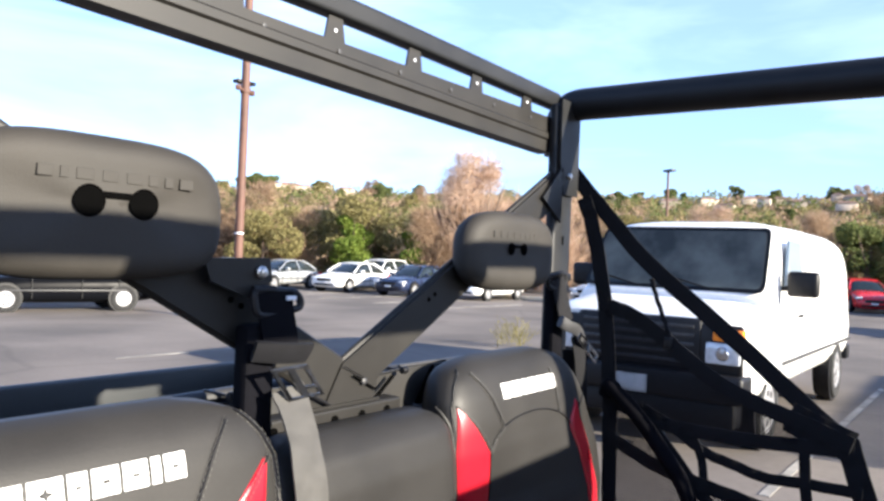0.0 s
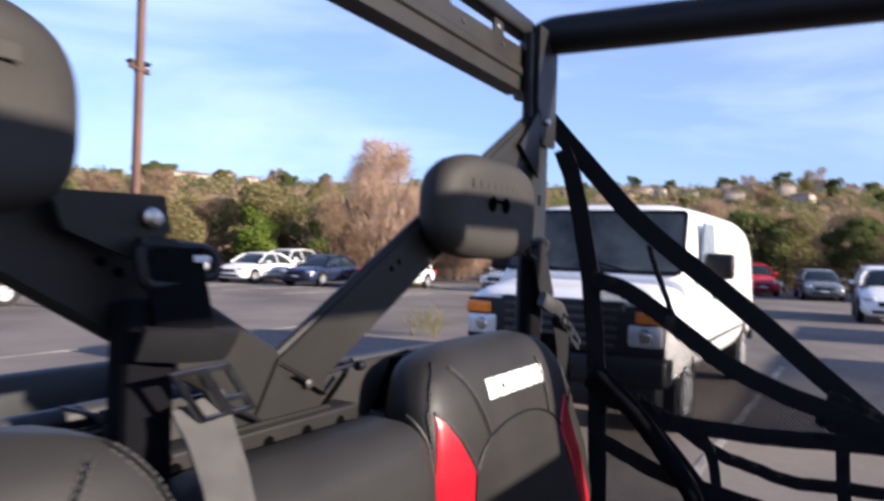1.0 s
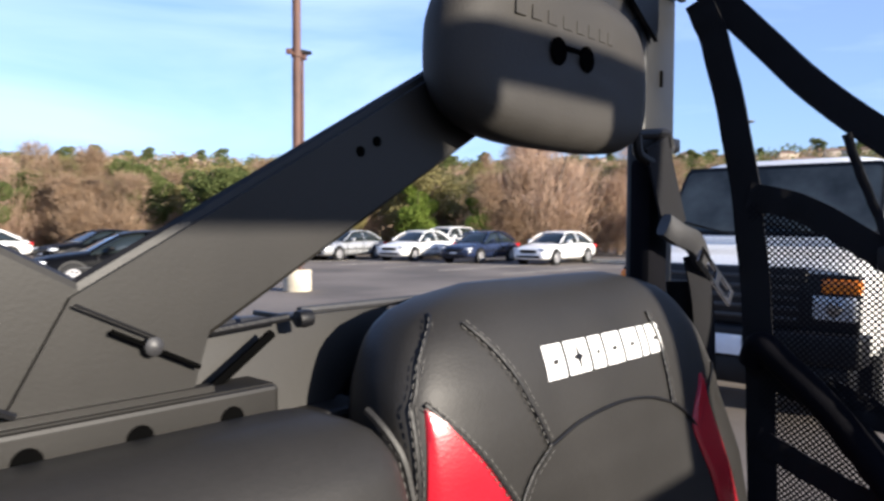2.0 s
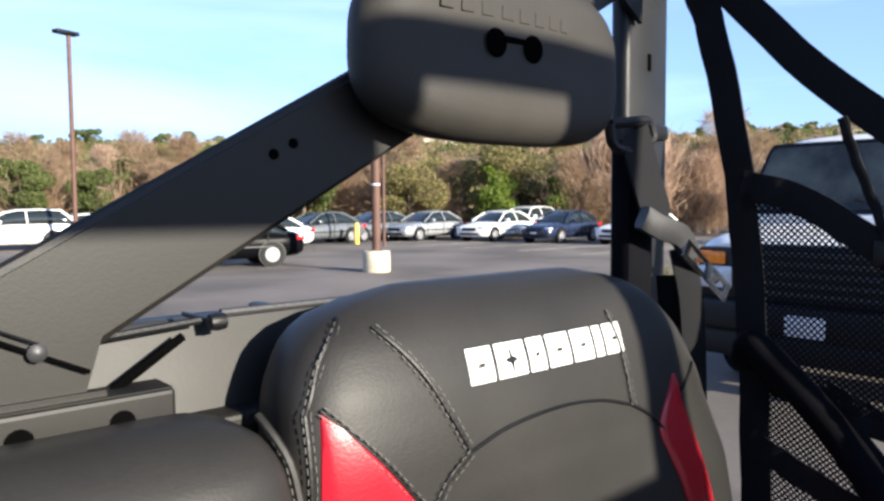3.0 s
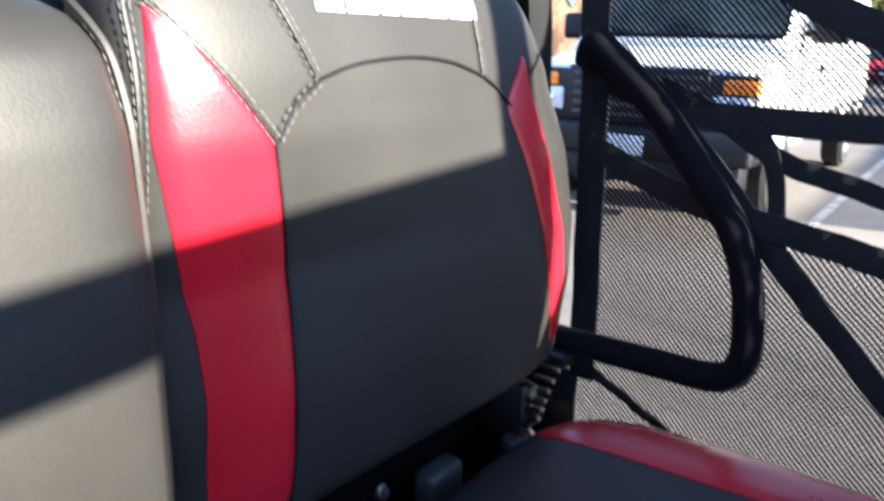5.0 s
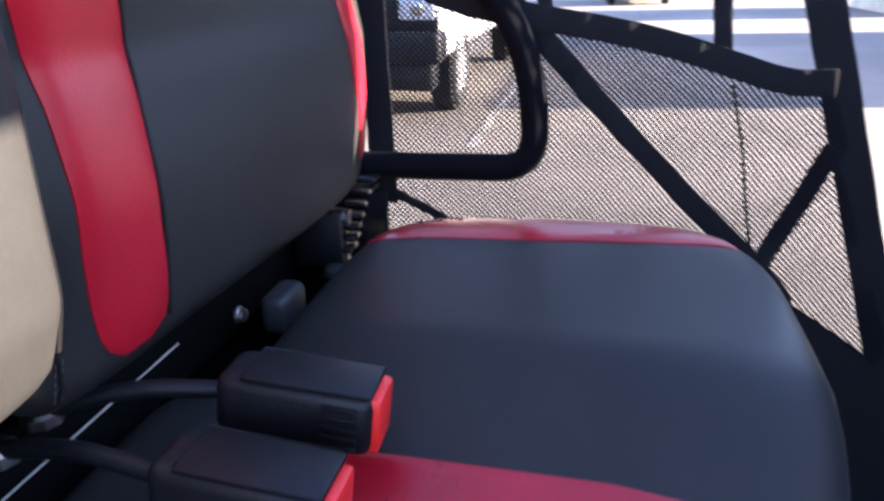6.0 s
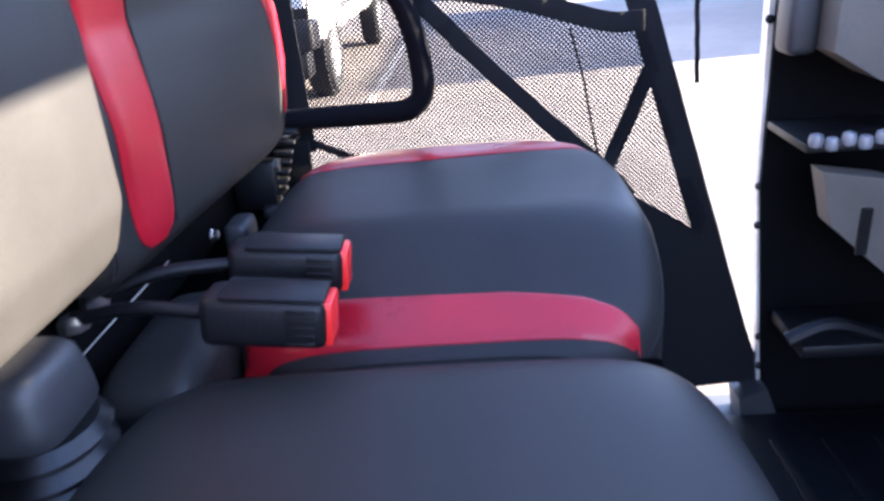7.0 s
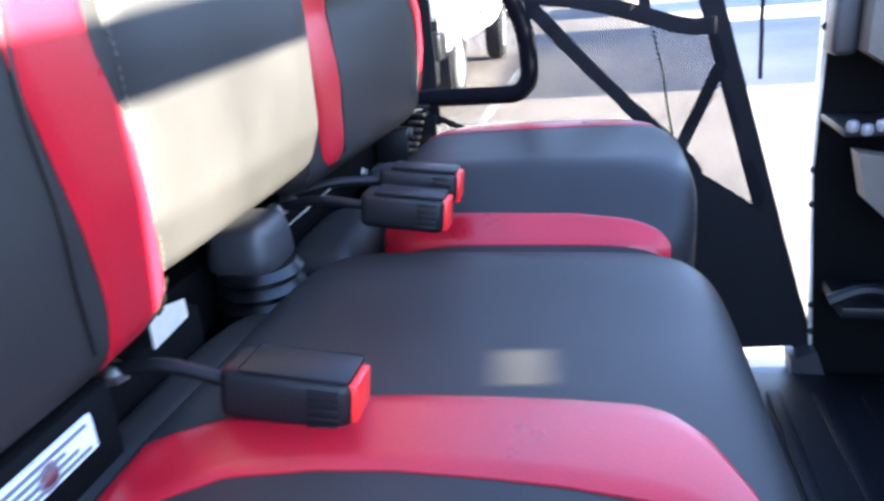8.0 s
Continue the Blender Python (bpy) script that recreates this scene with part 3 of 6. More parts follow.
def outer_backrest(parent, near):
    pad = NEAR_BACK if near else FAR_BACK
    back = part("backrest", sides(pad.mesh(), near, 0.766), M_VINYL, parent, "black grained vinyl backrest")
    rows = [(1.000, 1.008, 1.036), (1.004, 0.999, 1.047), (1.012, 0.993, 1.055), (1.024, 0.989, 1.060), (1.045, 0.987, 1.062), (1.08, 0.988, 1.062), (1.12, 0.992, 1.065), (1.17, 0.992, 1.068), (1.215, 0.986, 1.068), (1.298, 0.972, 1.053), (1.305, 0.971, 1.050), (1.345, 0.973, 1.018), (1.385, 0.977, 0.981)]
    if near:
        rows = [(0.985, 1.030, 1.042), (0.998, 0.985, 1.041), (1.012, 0.956, 1.039), (1.03, 0.951, 1.036), (1.06, 0.953, 1.040), (1.105, 0.960, 1.050), (1.16, 0.973, 1.061), (1.21, 0.992, 1.072), (1.298, 0.996, 1.072), (1.345, 0.987, 1.028), (1.385, 0.980, 0.986)]
    part("inner_insert", sides(pad.patch(rows), near, 0.766), M_RED, back, "glossy red vinyl insert panel")
    part("outer_insert", sides(pad.patch([(1.025, 1.448, 1.460), (1.035, 1.435, 1.464), (1.05, 1.431, 1.462), (1.15, 1.396, 1.440), (1.206, 1.380, 1.424), (1.2565, 1.364, 1.414), (1.295, 1.347, 1.405), (1.307, 1.345, 1.402), (1.335, 1.370, 1.392), (1.352, 1.384, 1.388)]), near, 0.766), M_RED, back, "glossy red vinyl insert panel")
    seams = [
        [(1.030, 1.438), (1.060, 1.402), (1.095, 1.338)],
        [(1.095, 1.338), (1.140, 1.349), (1.205, 1.353), (1.260, 1.348), (1.305, 1.336)],
        [(1.305, 1.336), (1.302, 1.380), (1.296, 1.425)],
        [(1.095, 1.338), (1.072, 1.322), (1.055, 1.298)],
        [(1.305, 1.336), (1.335, 1.320), (1.357, 1.299)],
        [(1.055, 1.298), (1.070, 1.200), (1.066, 1.120), (1.064, 1.060), (1.058, 1.008)],
        [(0.977, 1.388), (1.016, 1.347), (1.055, 1.299)],
        [(0.968, 1.385), (0.964, 1.250), (0.960, 1.100), (0.960, 0.990)],
        [(0.968, 1.385), (0.985, 1.420), (1.010, 1.445)],
        [(1.437, 1.355), (1.395, 1.332), (1.357, 1.300)]]
    lines = [pad.path(s) for s in seams]
    part("seam", sides(joined(*[tube(l, 0.0016, 6) for l in lines]), near, 0.766), M_DARK, back, "dark sewn seam")
    dashes = [stitches(resample(pad.path(s, 0.0034, 10), 0.03), o) for s in (seams[0], seams[2], seams[3], seams[6], seams[7], seams[8]) for o in (0.0034, -0.0034)]
    part("stitching", sides(joined(*[d for d in dashes if d]), near, 0.766), M_THREAD, back, "pale double stitching")["kind"] = "stuff"
    mark, slits = [], []

    def spread(a, b, lo, hi):
        """A slanted bar; on the near seat the print reads the same way round."""
        if near:
            a, b = 1.532 - (b - 0.871), 1.532 - (a - 0.871)
        k = -0.0012 if near else 0.0012
        return [(lo, a, b), (hi, a + k, b + k)]
    x = 1.105
    for i, w in enumerate((0.027, 0.034, 0.020, 0.029, 0.028, 0.011, 0.026)):
        lo, hi = 1.386, 1.413
        mark.append(pad.patch(spread(x, x + w, lo, hi), 0.0012, 4, 4))
        if i != 1 and w > 0.015:
            slits.append(pad.patch(spread(x + w * 0.30, x + w * 0.70, lo + 0.0108, lo + 0.0162), 0.0018, 4, 3))
        x += w + 0.0045
    for piece in mark:
        part("printed_bar", sides(piece, near, 0.766), M_PRINT, back, "white printed bar", smooth=False)
    for piece in slits:
        part("printed_slit", sides(piece, near, 0.766), M_VINYL, back, "dark slit in the white print", smooth=False)
    star = []
    cx = 1.532 - (1.1535 - 0.871) if near else 1.1535
    for sx, sz in ((0.0028, 0.010), (0.010, 0.0028)):
        star.append(pad.patch([(1.3995 - sz, cx - sx * 0.3, cx + sx * 0.3), (1.3995, cx - sx, cx + sx), (1.3995 + sz, cx - sx * 0.3, cx + sx * 0.3)], 0.0022, 4, 8))
    part("printed_star", sides(joined(*star), near, 0.766), M_DARK, back, "small black star", smooth=False)
    return back


# far single seat
far_seat = thing("bucket_seat", (1.215, 0.30, 0.78), "black and red vinyl single seat of the utility vehicle", "seat", "bench seats")
outer_backrest(far_seat, False)
cush = part("cushion", FAR_CUSHION.mesh(), M_VINYL, far_seat, "black vinyl seat cushion")
part("inner_stripe", FAR_CUSHION.patch([(0.080, 0.992, 1.006), (0.095, 0.988, 1.016), (0.13, 0.986, 1.026), (0.20, 0.985, 1.034), (0.40, 0.985, 1.038), (0.468, 0.988, 1.034)]), M_RED, cush, "red vinyl stripe")
part("outer_stripe", FAR_CUSHION.patch([(0.075, 1.385, 1.436), (0.12, 1.372, 1.464), (0.30, 1.358, 1.472), (0.43, 1.352, 1.468), (0.482, 1.355, 1.440)]), M_RED, cush, "red vinyl stripe")
part("welt", tube([Vector((0.972, 0.085 + 0.365 * i / 20, FAR_CUSHION.z(0.972, 0.085 + 0.365 * i / 20) + 0.0005)) for i in range(21)], 0.002, 6), M_VINYL, cush)
part("rear_lip", Cushion(0.905, 1.120, 0.475, 0.580, lambda x, y: 0.918 - 0.10 * (y - 0.55), 0.045, 5.0, 3.0).mesh(16, 48), M_VINYL, far_seat, "padded rear lip of the cushion")
# Near-black shell keeps the space behind the pad as dark as shade.
part("back_shell", plate([(1.02, 0.99), (1.43, 0.99), (1.43, 1.34), (1.37, 1.42), (1.10, 1.42), (1.02, 1.36)], "y", 0.634, 0.668), M_GAP_SHADE, far_seat, "seat back shell with the shade put in as near-black")
part("seat_base", box(0.985, 1.45, 0.10, 0.50, 0.44, 0.815, 0.015), M_DARK, far_seat, "black plastic seat base")

# near seat and middle place on one cushion
near_seat = thing("bench_seat", (0.50, 0.30, 0.78), "black and red vinyl bench seat for two", "seat", "bench seats")
outer_backrest(near_seat, True)
mid_back = part("middle_backrest", MIDDLE_BACK.mesh(), M_VINYL, near_seat, "lower black vinyl middle backrest")
welt = MIDDLE_BACK.path([(0.952, 1.035), (0.954, 1.10), (0.955, 1.25), (0.953, 1.345), (0.940, 1.388)], 0.002)
part("stitching", joined(stitches(resample(welt, 0.03), 0.003), stitches(resample(MIDDLE_BACK.path([(0.568, 1.04), (0.566, 1.2), (0.568, 1.35)], 0.002), 0.03))), M_THREAD, mid_back, "pale stitching")["kind"] = "stuff"
part("welt", joined(tube(welt, 0.003, 6)), M_VINYL, mid_back)
cush = part("cushion", NEAR_CUSHION.mesh(40, 96), M_VINYL, near_seat, "wide black vinyl seat cushion")
part("inner_stripe", NEAR_CUSHION.patch([(0.060, 0.405, 0.440), (0.075, 0.430, 0.490), (0.097, 0.452, 0.540), (0.120, 0.463, 0.566), (0.14, 0.468, 0.574), (0.193, 0.476, 0.577), (0.24, 0.479, 0.577), (0.308, 0.4805, 0.575), (0.364, 0.476, 0.569), (0.427, 0.463, 0.550), (0.459, 0.440, 0.530), (0.515, 0.405, 0.500)], fine=64), M_RED, cush, "red vinyl stripe")
part("outer_stripe", NEAR_CUSHION.patch([(0.09, 0.085, 0.11), (0.15, 0.072, 0.12), (0.45, 0.072, 0.12), (0.50, 0.085, 0.11)]), M_RED, cush, "red vinyl stripe")
part("rear_lip", Cushion(0.10, 0.800, 0.505, 0.582, lambda x, y: 0.908 - 0.10 * (y - 0.54), 0.045, 5.0, 3.0).mesh(16, 56), M_VINYL, near_seat, "padded rear lip of the cushion")
# Both back panels carry the shade behind the bench as near-black colour.
part("middle_shell", box(0.565, 0.967, 0.640, 0.650, 0.87, 1.33, 0.004), M_GAP_SHADE, near_seat, "back panel of the middle place, its shade put in as near-black")
part("back_shell", box(0.05, 0.56, 0.630, 0.668, 0.95, 1.428, 0.012), M_GAP_SHADE, near_seat, "seat back shell with the shade put in as near-black")
part("seat_base", box(0.085, 0.935, 0.10, 0.50, 0.44, 0.815, 0.015), M_DARK, near_seat, "black plastic seat base")


# headrests
def headrest(near):
    cx, cz, hw, hh = (0.355, 1.684, 0.163, 0.079) if near else (1.212, 1.661, 0.162, 0.079)
    t = thing("headrest", (cx, 0.62, cz - hh), "dark grey moulded foam headrest bolted to the roll bar", "headrest", "headrests")
    rings = []
    for y, d in ((0.5705, 0.15), (0.5705, 0.10), (0.5705, 0.05), (0.5712, 0.036), (0.5735, 0.024), (0.578, 0.013), (0.585, 0.005), (0.593, 0.0), (0.604, 0.0), (0.618, 0.004), (0.630, 0.014), (0.637, 0.030), (0.639, 0.05)):
        ring = []
        v = min(d * 0.62, hh * 0.92)
        for i in range(64):
            a = 2 * math.pi * i / 64
            c, s = math.cos(a), math.sin(a)
            w = (hw - d) * (1 - 0.035 * s)
            bow = 0.010 * abs(c) ** 3 * (1.0 if d < 0.1 else 0.3) * (0.4 if not near else 1.0)
            ring.append((cx + w * math.copysign(abs(c) ** (2 / 3.4), c), y + bow, cz + (hh - v) * math.copysign(abs(s) ** (2 / 3.0), s)))
        rings.append(ring)
    body = part("pad", loft(rings), M_FOAM, t, "matt moulded foam pad")
    hx, hz, gap, rad = (0.362, 1.690, 0.031, 0.0175) if near else (1.196, 1.666, 0.0235, 0.0125)
    for s in (-1, 1):
        # Shallow black discs and a bar paint the shade of the hollow recesses.
        rim = part("bolt_recess", lathe([(rad, -0.0004), (rad * 0.95, -0.0012), (rad * 0.86, -0.0008), (rad * 0.80, 0.0), (0.0, 0.0004)], (hx + s * gap, 0.5700, hz), "y", 24), M_GAP_SHADE, body, "black disc drawn for the shade in a bolt recess")
    part("slot", box(hx - gap * 0.6, hx + gap * 0.6, 0.5690, 0.574, hz + rad * 0.15, hz + rad * 0.62, 0.002), M_GAP_SHADE, body, "black bar drawn for the shade between the recesses")
    marks = []
    x = hx - 0.085
    for i in range(8):
        w = random.uniform(0.007, 0.02)
        y = 0.5696 + 0.006 * (abs(x + w / 2 - cx) / hw) ** 3
        marks.append(box(x, x + w, y, y + 0.003, hz + 0.021, hz + 0.033, 0.0006))
        x += w + random.uniform(0.004, 0.01)
    for piece in marks:
        part("embossed_bar", piece, M_FOAM, body, "faint embossed bar", smooth=False)
    return t


headrest(False)
headrest(True)

# roll cage
cage = thing("roll_cage", (MID, 0.1, 0.40), "black powder-coated tube roll cage", "roll cage")
for near in (False, True):
    post = part("rear_post", sides(box(1.445, 1.534, 0.628, 0.652, 0.42, 2.012, 0.008, 3), near), M_TUBE, cage, "black square upright tube")
    part("bracket", sides(plate([(1.470, 1.80), (1.539, 1.80), (1.539, 2.02), (1.448, 2.02), (1.448, 1.88)], "y", 0.618, 0.6255), near), M_TUBE, post, "flat steel bracket plate", smooth=False)
    part("gusset", sides(plate([(1.375, 1.786), (1.462, 1.865), (1.462, 1.735)], "y", 0.618, 0.624), near), M_TUBE, post, smooth=False)
    part("bolt", sides(lathe([(0.008, 0.0), (0.008, -0.006), (0.006, -0.009), (0.0, -0.0095)], (1.490, 0.620, 1.845), "y", 8), near), M_ZINC, post, "zinc hex bolt")
    part("slot", sides(box(1.488, 1.494, 0.6265, 0.630, 1.685, 1.705), near), M_GAP_SHADE, post, "short black slot", smooth=False)
    rail = fillet([(1.527, 0.665, 1.90), (1.527, 0.665, 2.021), (1.527, -0.63, 2.012), (1.525, -0.86, 1.55), (1.52, -1.05, 0.98)], 0.075, 8)
    part("side_rail", sides(tube(rail, 0.0375, 18), near), M_TUBE, cage, "black roof side tube")
    arm = [(0.740, 1.404), (0.777, 1.470), (0.842, 1.506), (1.056, 1.627), (1.475, 1.864), (1.475, 1.788), (1.124, 1.590), (0.862, 1.443), (0.850, 1.404)]
    plate_arm = joined(plate(arm, "y", 0.632 if near else 0.628, 0.636 if near else 0.6315), tube([(0.777, 0.640, 1.4695), (0.842, 0.640, 1.5055), (1.475, 0.640, 1.8635)], 0.0065, 8), tube([(0.860, 0.640, 1.441), (1.475, 0.640, 1.789)], 0.0065, 8))
    a = part("headrest_arm", sides(plate_arm, near, 0.783), M_STEEL, cage, "folded taupe steel arm", smooth=False)
    for x, z in ((0.990, 1.567), (1.007, 1.576)):
        part("hole", sides(lathe([(0.0042, -0.0008), (0.0042, 0.001), (0.0, 0.001)], (x, 0.628, z), "y", 12), near, 0.783), M_GAP_SHADE, a, "small black hole")
part("arm_base", plate([(0.700, 1.372), (0.868, 1.372), (0.862, 1.408), (0.704, 1.408)], "y", 0.6235, 0.6275), M_STEEL, cage, "steel base plate of the arms", smooth=False)
part("arm_seam", joined(tube([(0.777, 0.6225, 1.4665), (0.823, 0.6225, 1.4435)], 0.0009, 6), tube([(0.680, 0.6225, 1.443), (0.746, 0.6225, 1.410)], 0.0024, 6)), M_DARK, cage, "dark folded edges of the overlapping plates")
part("arm_bolt", lathe([(0.006, 0.0), (0.006, -0.002), (0.004, -0.0035), (0.0, -0.004)], (0.822, 0.6235, 1.438), "y", 12), M_GREY, cage, "dull bolt head")
part("bolt_slot", tube([(0.797, 0.6230, 1.4495), (0.852, 0.6230, 1.4215)], 0.0017, 6), M_GAP_SHADE, cage, "black adjusting slot")
def square_bar(line, h, d):
    """A bar of rounded square section along the line."""
    rings = []
    for x, y, z in line:
        rings.append([(x, y + d * math.copysign(abs(math.cos(a)) ** 0.35, math.cos(a)), z + h * math.copysign(abs(math.sin(a)) ** 0.35, math.sin(a))) for a in (2 * math.pi * (i + 0.5) / 20 for i in range(20))])
    return loft(rings)


roof = fillet([(0.03, 0.672, 2.028), (0.45, 0.672, 2.038), (MID, 0.672, 2.042), (1.08, 0.672, 2.037), (1.50, 0.672, 2.028)], 0.15, 6)
part("roof_tube", square_bar(roof, 0.0185, 0.018), M_TUBE, cage, "black square roof cross tube")


def channel(x, low):
    """The section of the pressed beam: two flanges, a web and a raised swage."""
    return [(x, y, z) for y, z in ((0.655, low), (0.655, low + 0.026), (0.6505, low + 0.030), (0.6505, low + 0.042), (0.655, low + 0.046), (0.655, 1.981), (0.695, 1.981), (0.695, 1.976), (0.660, 1.976), (0.660, low + 0.005), (0.695, low + 0.005), (0.695, low))]


beam = part("cross_beam", loft([channel(0.055, 1.934), channel(0.55, 1.921), channel(1.0, 1.911), channel(1.475, 1.899)]), M_STEEL, cage, "pressed steel channel beam", smooth=False)
for k in range(7):
    x = 0.165 + 0.2 * k
    z1 = 2.024
    part("hanger", joined(plate([(x - 0.024, 1.975), (x + 0.024, 1.975), (x + 0.015, z1), (x - 0.015, z1)], "y", 0.664, 0.668)), M_STEEL, beam, "small steel hanger plate", smooth=False)
    # No hole is cut; a white disc paints the daylight behind it.
    part("hole", lathe([(0.003, -0.001), (0.003, 0.001), (0.0, 0.001)], (x, 0.6640, 2.000), "y", 10), M_LABEL, beam, "white disc for daylight showing in a drilled hole")
for k in range(9):
    part("rivet", lathe([(0.0045, 0), (0.004, -0.0025), (0, -0.003)], (0.165 + 0.15 * k, 0.655, 1.965), "y", 8), M_GREY, beam, "dull rivet")
part("front_tube", tube([(0.03, -0.63, 2.019), (1.50, -0.63, 2.019)], 0.0250, 16), M_TUBE, cage, "black front roof cross tube")
# Unseen plate, sized so that its shadow falls on the headrests and arms.
part("shade_plate", box(0.52, 1.24, -0.640, -0.628, 1.893, 1.997, 0.004), M_TUBE, cage, "unseen black plate added to shade the headrests and arms")
for near in (False, True):
    # Unseen corner plates, added to cut off the sun patch on the headrest.
    part("shade_corner", sides(plate([(1.415, 1.995), (1.49, 1.995), (1.49, 1.86), (1.415, 1.93)], "y", -0.64, -0.632), near), M_TUBE, cage, "unseen flat plate added to bound the headrest sun patch", smooth=False)
chan = part("belt_rail", joined(box(0.592, 0.904, 0.612, 0.618, 1.372, 1.404, 0.003), box(0.592, 0.904, 0.6185, 0.650, 1.4005, 1.404), box(0.10, 1.43, 0.622, 0.662, 1.335, 1.374, 0.004)), M_STEEL, cage, "slotted steel rail behind the seat", smooth=False)
for k in range(5):
    part("slot", lathe([(0.0085, -0.0005), (0.0085, 0.001), (0.0, 0.001)], (0.628 + 0.060 * k, 0.6118, 1.387), "y", 14), M_GAP_SHADE, chan, "black slot")
for near in (False, True):
    loop = fillet([(1.522, 0.640, 0.996), (1.522, 0.508, 0.999), (1.522, 0.300, 1.002), (1.522, 0.305, 1.10), (1.522, 0.326, 1.172), (1.522, 0.4286, 1.300), (1.522, 0.512, 1.372), (1.532, 0.522, 1.345)], 0.05, 8)
    part("hip_loop", sides(tube(loop, 0.0175, 14), near), M_LOOP, cage, "bent black hip guard tube")

# side net on the far opening
NX = 1.545
net = thing("window_net", (NX, 0.2, 0.45), "black webbing side net with fine mesh panels", "net")


def web(name, pts, width, label="", x=NX, bow=0.0):
    line = smoothed([(x, y, z) for y, z in pts], 6)
    n = len(line) - 1
    line = [p + Vector((bow * math.sin(math.pi * i / n) + 0.002 * math.sin(i * 1.7), 0, 0)) for i, p in enumerate(line)]
    return part(name, strap(line, width, 0.003), M_WEB, net, label)


web("strap", [(0.605, 1.80), (0.578, 1.73), (0.541, 1.56), (0.520, 1.36), (0.512, 1.16), (0.505, 0.94)], 0.036, "upright black strap")
web("strap", [(0.640, 1.865), (0.545, 1.76), (0.438, 1.648), (0.260, 1.508), (0.10, 1.374), (0.03, 1.318)], 0.036, "long diagonal black strap", NX + 0.004)
web("strap", [(0.535, 1.548), (0.470, 1.530), (0.395, 1.484), (0.292, 1.413), (0.200, 1.372), (0.10, 1.342), (0.02, 1.316)], 0.033, "", NX - 0.003)
web("strap", [(0.520, 1.330), (0.413, 1.300), (0.348, 1.293), (0.227, 1.292), (0.116, 1.299), (0.015, 1.305)], 0.029)
web("strap", [(0.445, 1.325), (0.385, 1.300), (0.300, 1.252), (0.240, 1.236), (0.175, 1.222), (0.105, 1.226), (0.0, 1.228)], 0.022, "", NX + 0.002)
web("strap", [(0.520, 1.250), (0.470, 1.228), (0.395, 1.200), (0.310, 1.183), (0.220, 1.168), (0.150, 1.152), (0.085, 1.132), (0.018, 1.112), (-0.035, 1.111)], 0.030, "sagging black strap", NX - 0.004)
web("strap", [(0.450, 1.322), (0.400, 1.270), (0.300, 1.159), (0.235, 1.090), (0.130, 0.983), (0.022, 0.879), (-0.020, 0.830)], 0.027, "", NX - 0.001)
web("strap", [(-0.046, 1.035), (0.016, 0.885)], 0.024)
web("strap", [(0.030, 1.325), (0.010, 1.26), (-0.024, 1.155), (-0.078, 0.985), (-0.138, 0.795), (-0.205, 0.585), (-0.248, 0.462)], 0.042, "broad black front edge strap", NX + 0.002)
web("strap", [(0.104, 1.315), (0.100, 1.23), (0.090, 1.135)], 0.021)
web("strap", [(0.348, 1.300), (0.310, 1.255), (0.292, 1.172)], 0.018)
web("strap", [(0.510, 0.965), (0.43, 0.925), (0.36, 0.890)], 0.012)
web("strap_tail", [(0.427, 1.615), (0.412, 1.570), (0.392, 1.520), (0.377, 1.480)], 0.010, "loose narrow strap tail", NX - 0.006)
web("strap_tail", [(-0.108, 1.30), (-0.110, 1.15), (-0.114, 1.075), (-0.117, 1.012)], 0.007, "loose narrow strap tail", NX - 0.006)
web("joint_patch", [(0.135, 1.355), (0.085, 1.335), (0.02, 1.312)], 0.062, "sewn black webbing joint")
part("solid_panel", plate([(0.05, 0.885), (0.018, 0.862), (-0.135, 0.762), (-0.152, 0.742), (-0.252, 0.462), (-0.10, 0.448), (0.02, 0.446), (0.12, 0.62)], "x", NX - 0.002, NX + 0.001), M_WEB, net, "solid black fabric corner", smooth=False)
part("buckle", box(NX - 0.012, NX - 0.004, 0.374, 0.392, 1.462, 1.488, 0.002), M_DARK, net, "small black strap buckle")


def clip_line(poly, u, axis):
    """Spans of a line at u inside a polygon of (y, z)."""
    hits = []
    for a, b in zip(poly, poly[1:] + poly[:1]):
        p, q = (a[axis], b[axis])
        if (p - u) * (q - u) < 0:
            k = (u - p) / (q - p)
            hits.append(a[1 - axis] + k * (b[1 - axis] - a[1 - axis]))
    hits.sort()
    return list(zip(hits[::2], hits[1::2]))


def mesh_panel(poly, pitch, w, x=NX):
    """Fine netting whose threads cross on the diagonal."""
    h = math.sqrt(0.5)
    poly = [((y + z) * h, (z - y) * h) for y, z in poly]

    def bulge(y, z):
        return x + 0.006 * math.sin(y * 17 + z * 5) * math.sin(z * 14 - y * 3)
    out_v, out_f = [], []
    for axis in (0, 1):
        lo, hi = min(p[axis] for p in poly), max(p[axis] for p in poly)
        u = lo + pitch * 0.5
        while u < hi:
            for a, b in clip_line(poly, u, axis):
                n = max(1, int((b - a) / 0.03))
                k0 = len(out_v)
                for i in range(n + 1):
                    v = a + (b - a) * i / n
                    y, z = (u, v) if axis == 0 else (v, u)
                    xx = bulge((y - z) * h, (y + z) * h) + (0.0005 if axis else 0)
                    wob = 0.0012 * math.sin(v * 60 + u * 37)
                    if axis == 0:
                        out_v += [(xx, y - w / 2 + wob, z), (xx, y + w / 2 + wob, z)]
                    else:
                        out_v += [(xx, y, z - w / 2 + wob), (xx, y, z + w / 2 + wob)]
                for i in range(n):
                    q = k0 + 2 * i
                    out_f.append((q, q + 1, q + 3, q + 2))
            u += pitch
    return [(a, (b - c) * h, (b + c) * h) for a, b, c in out_v], out_f


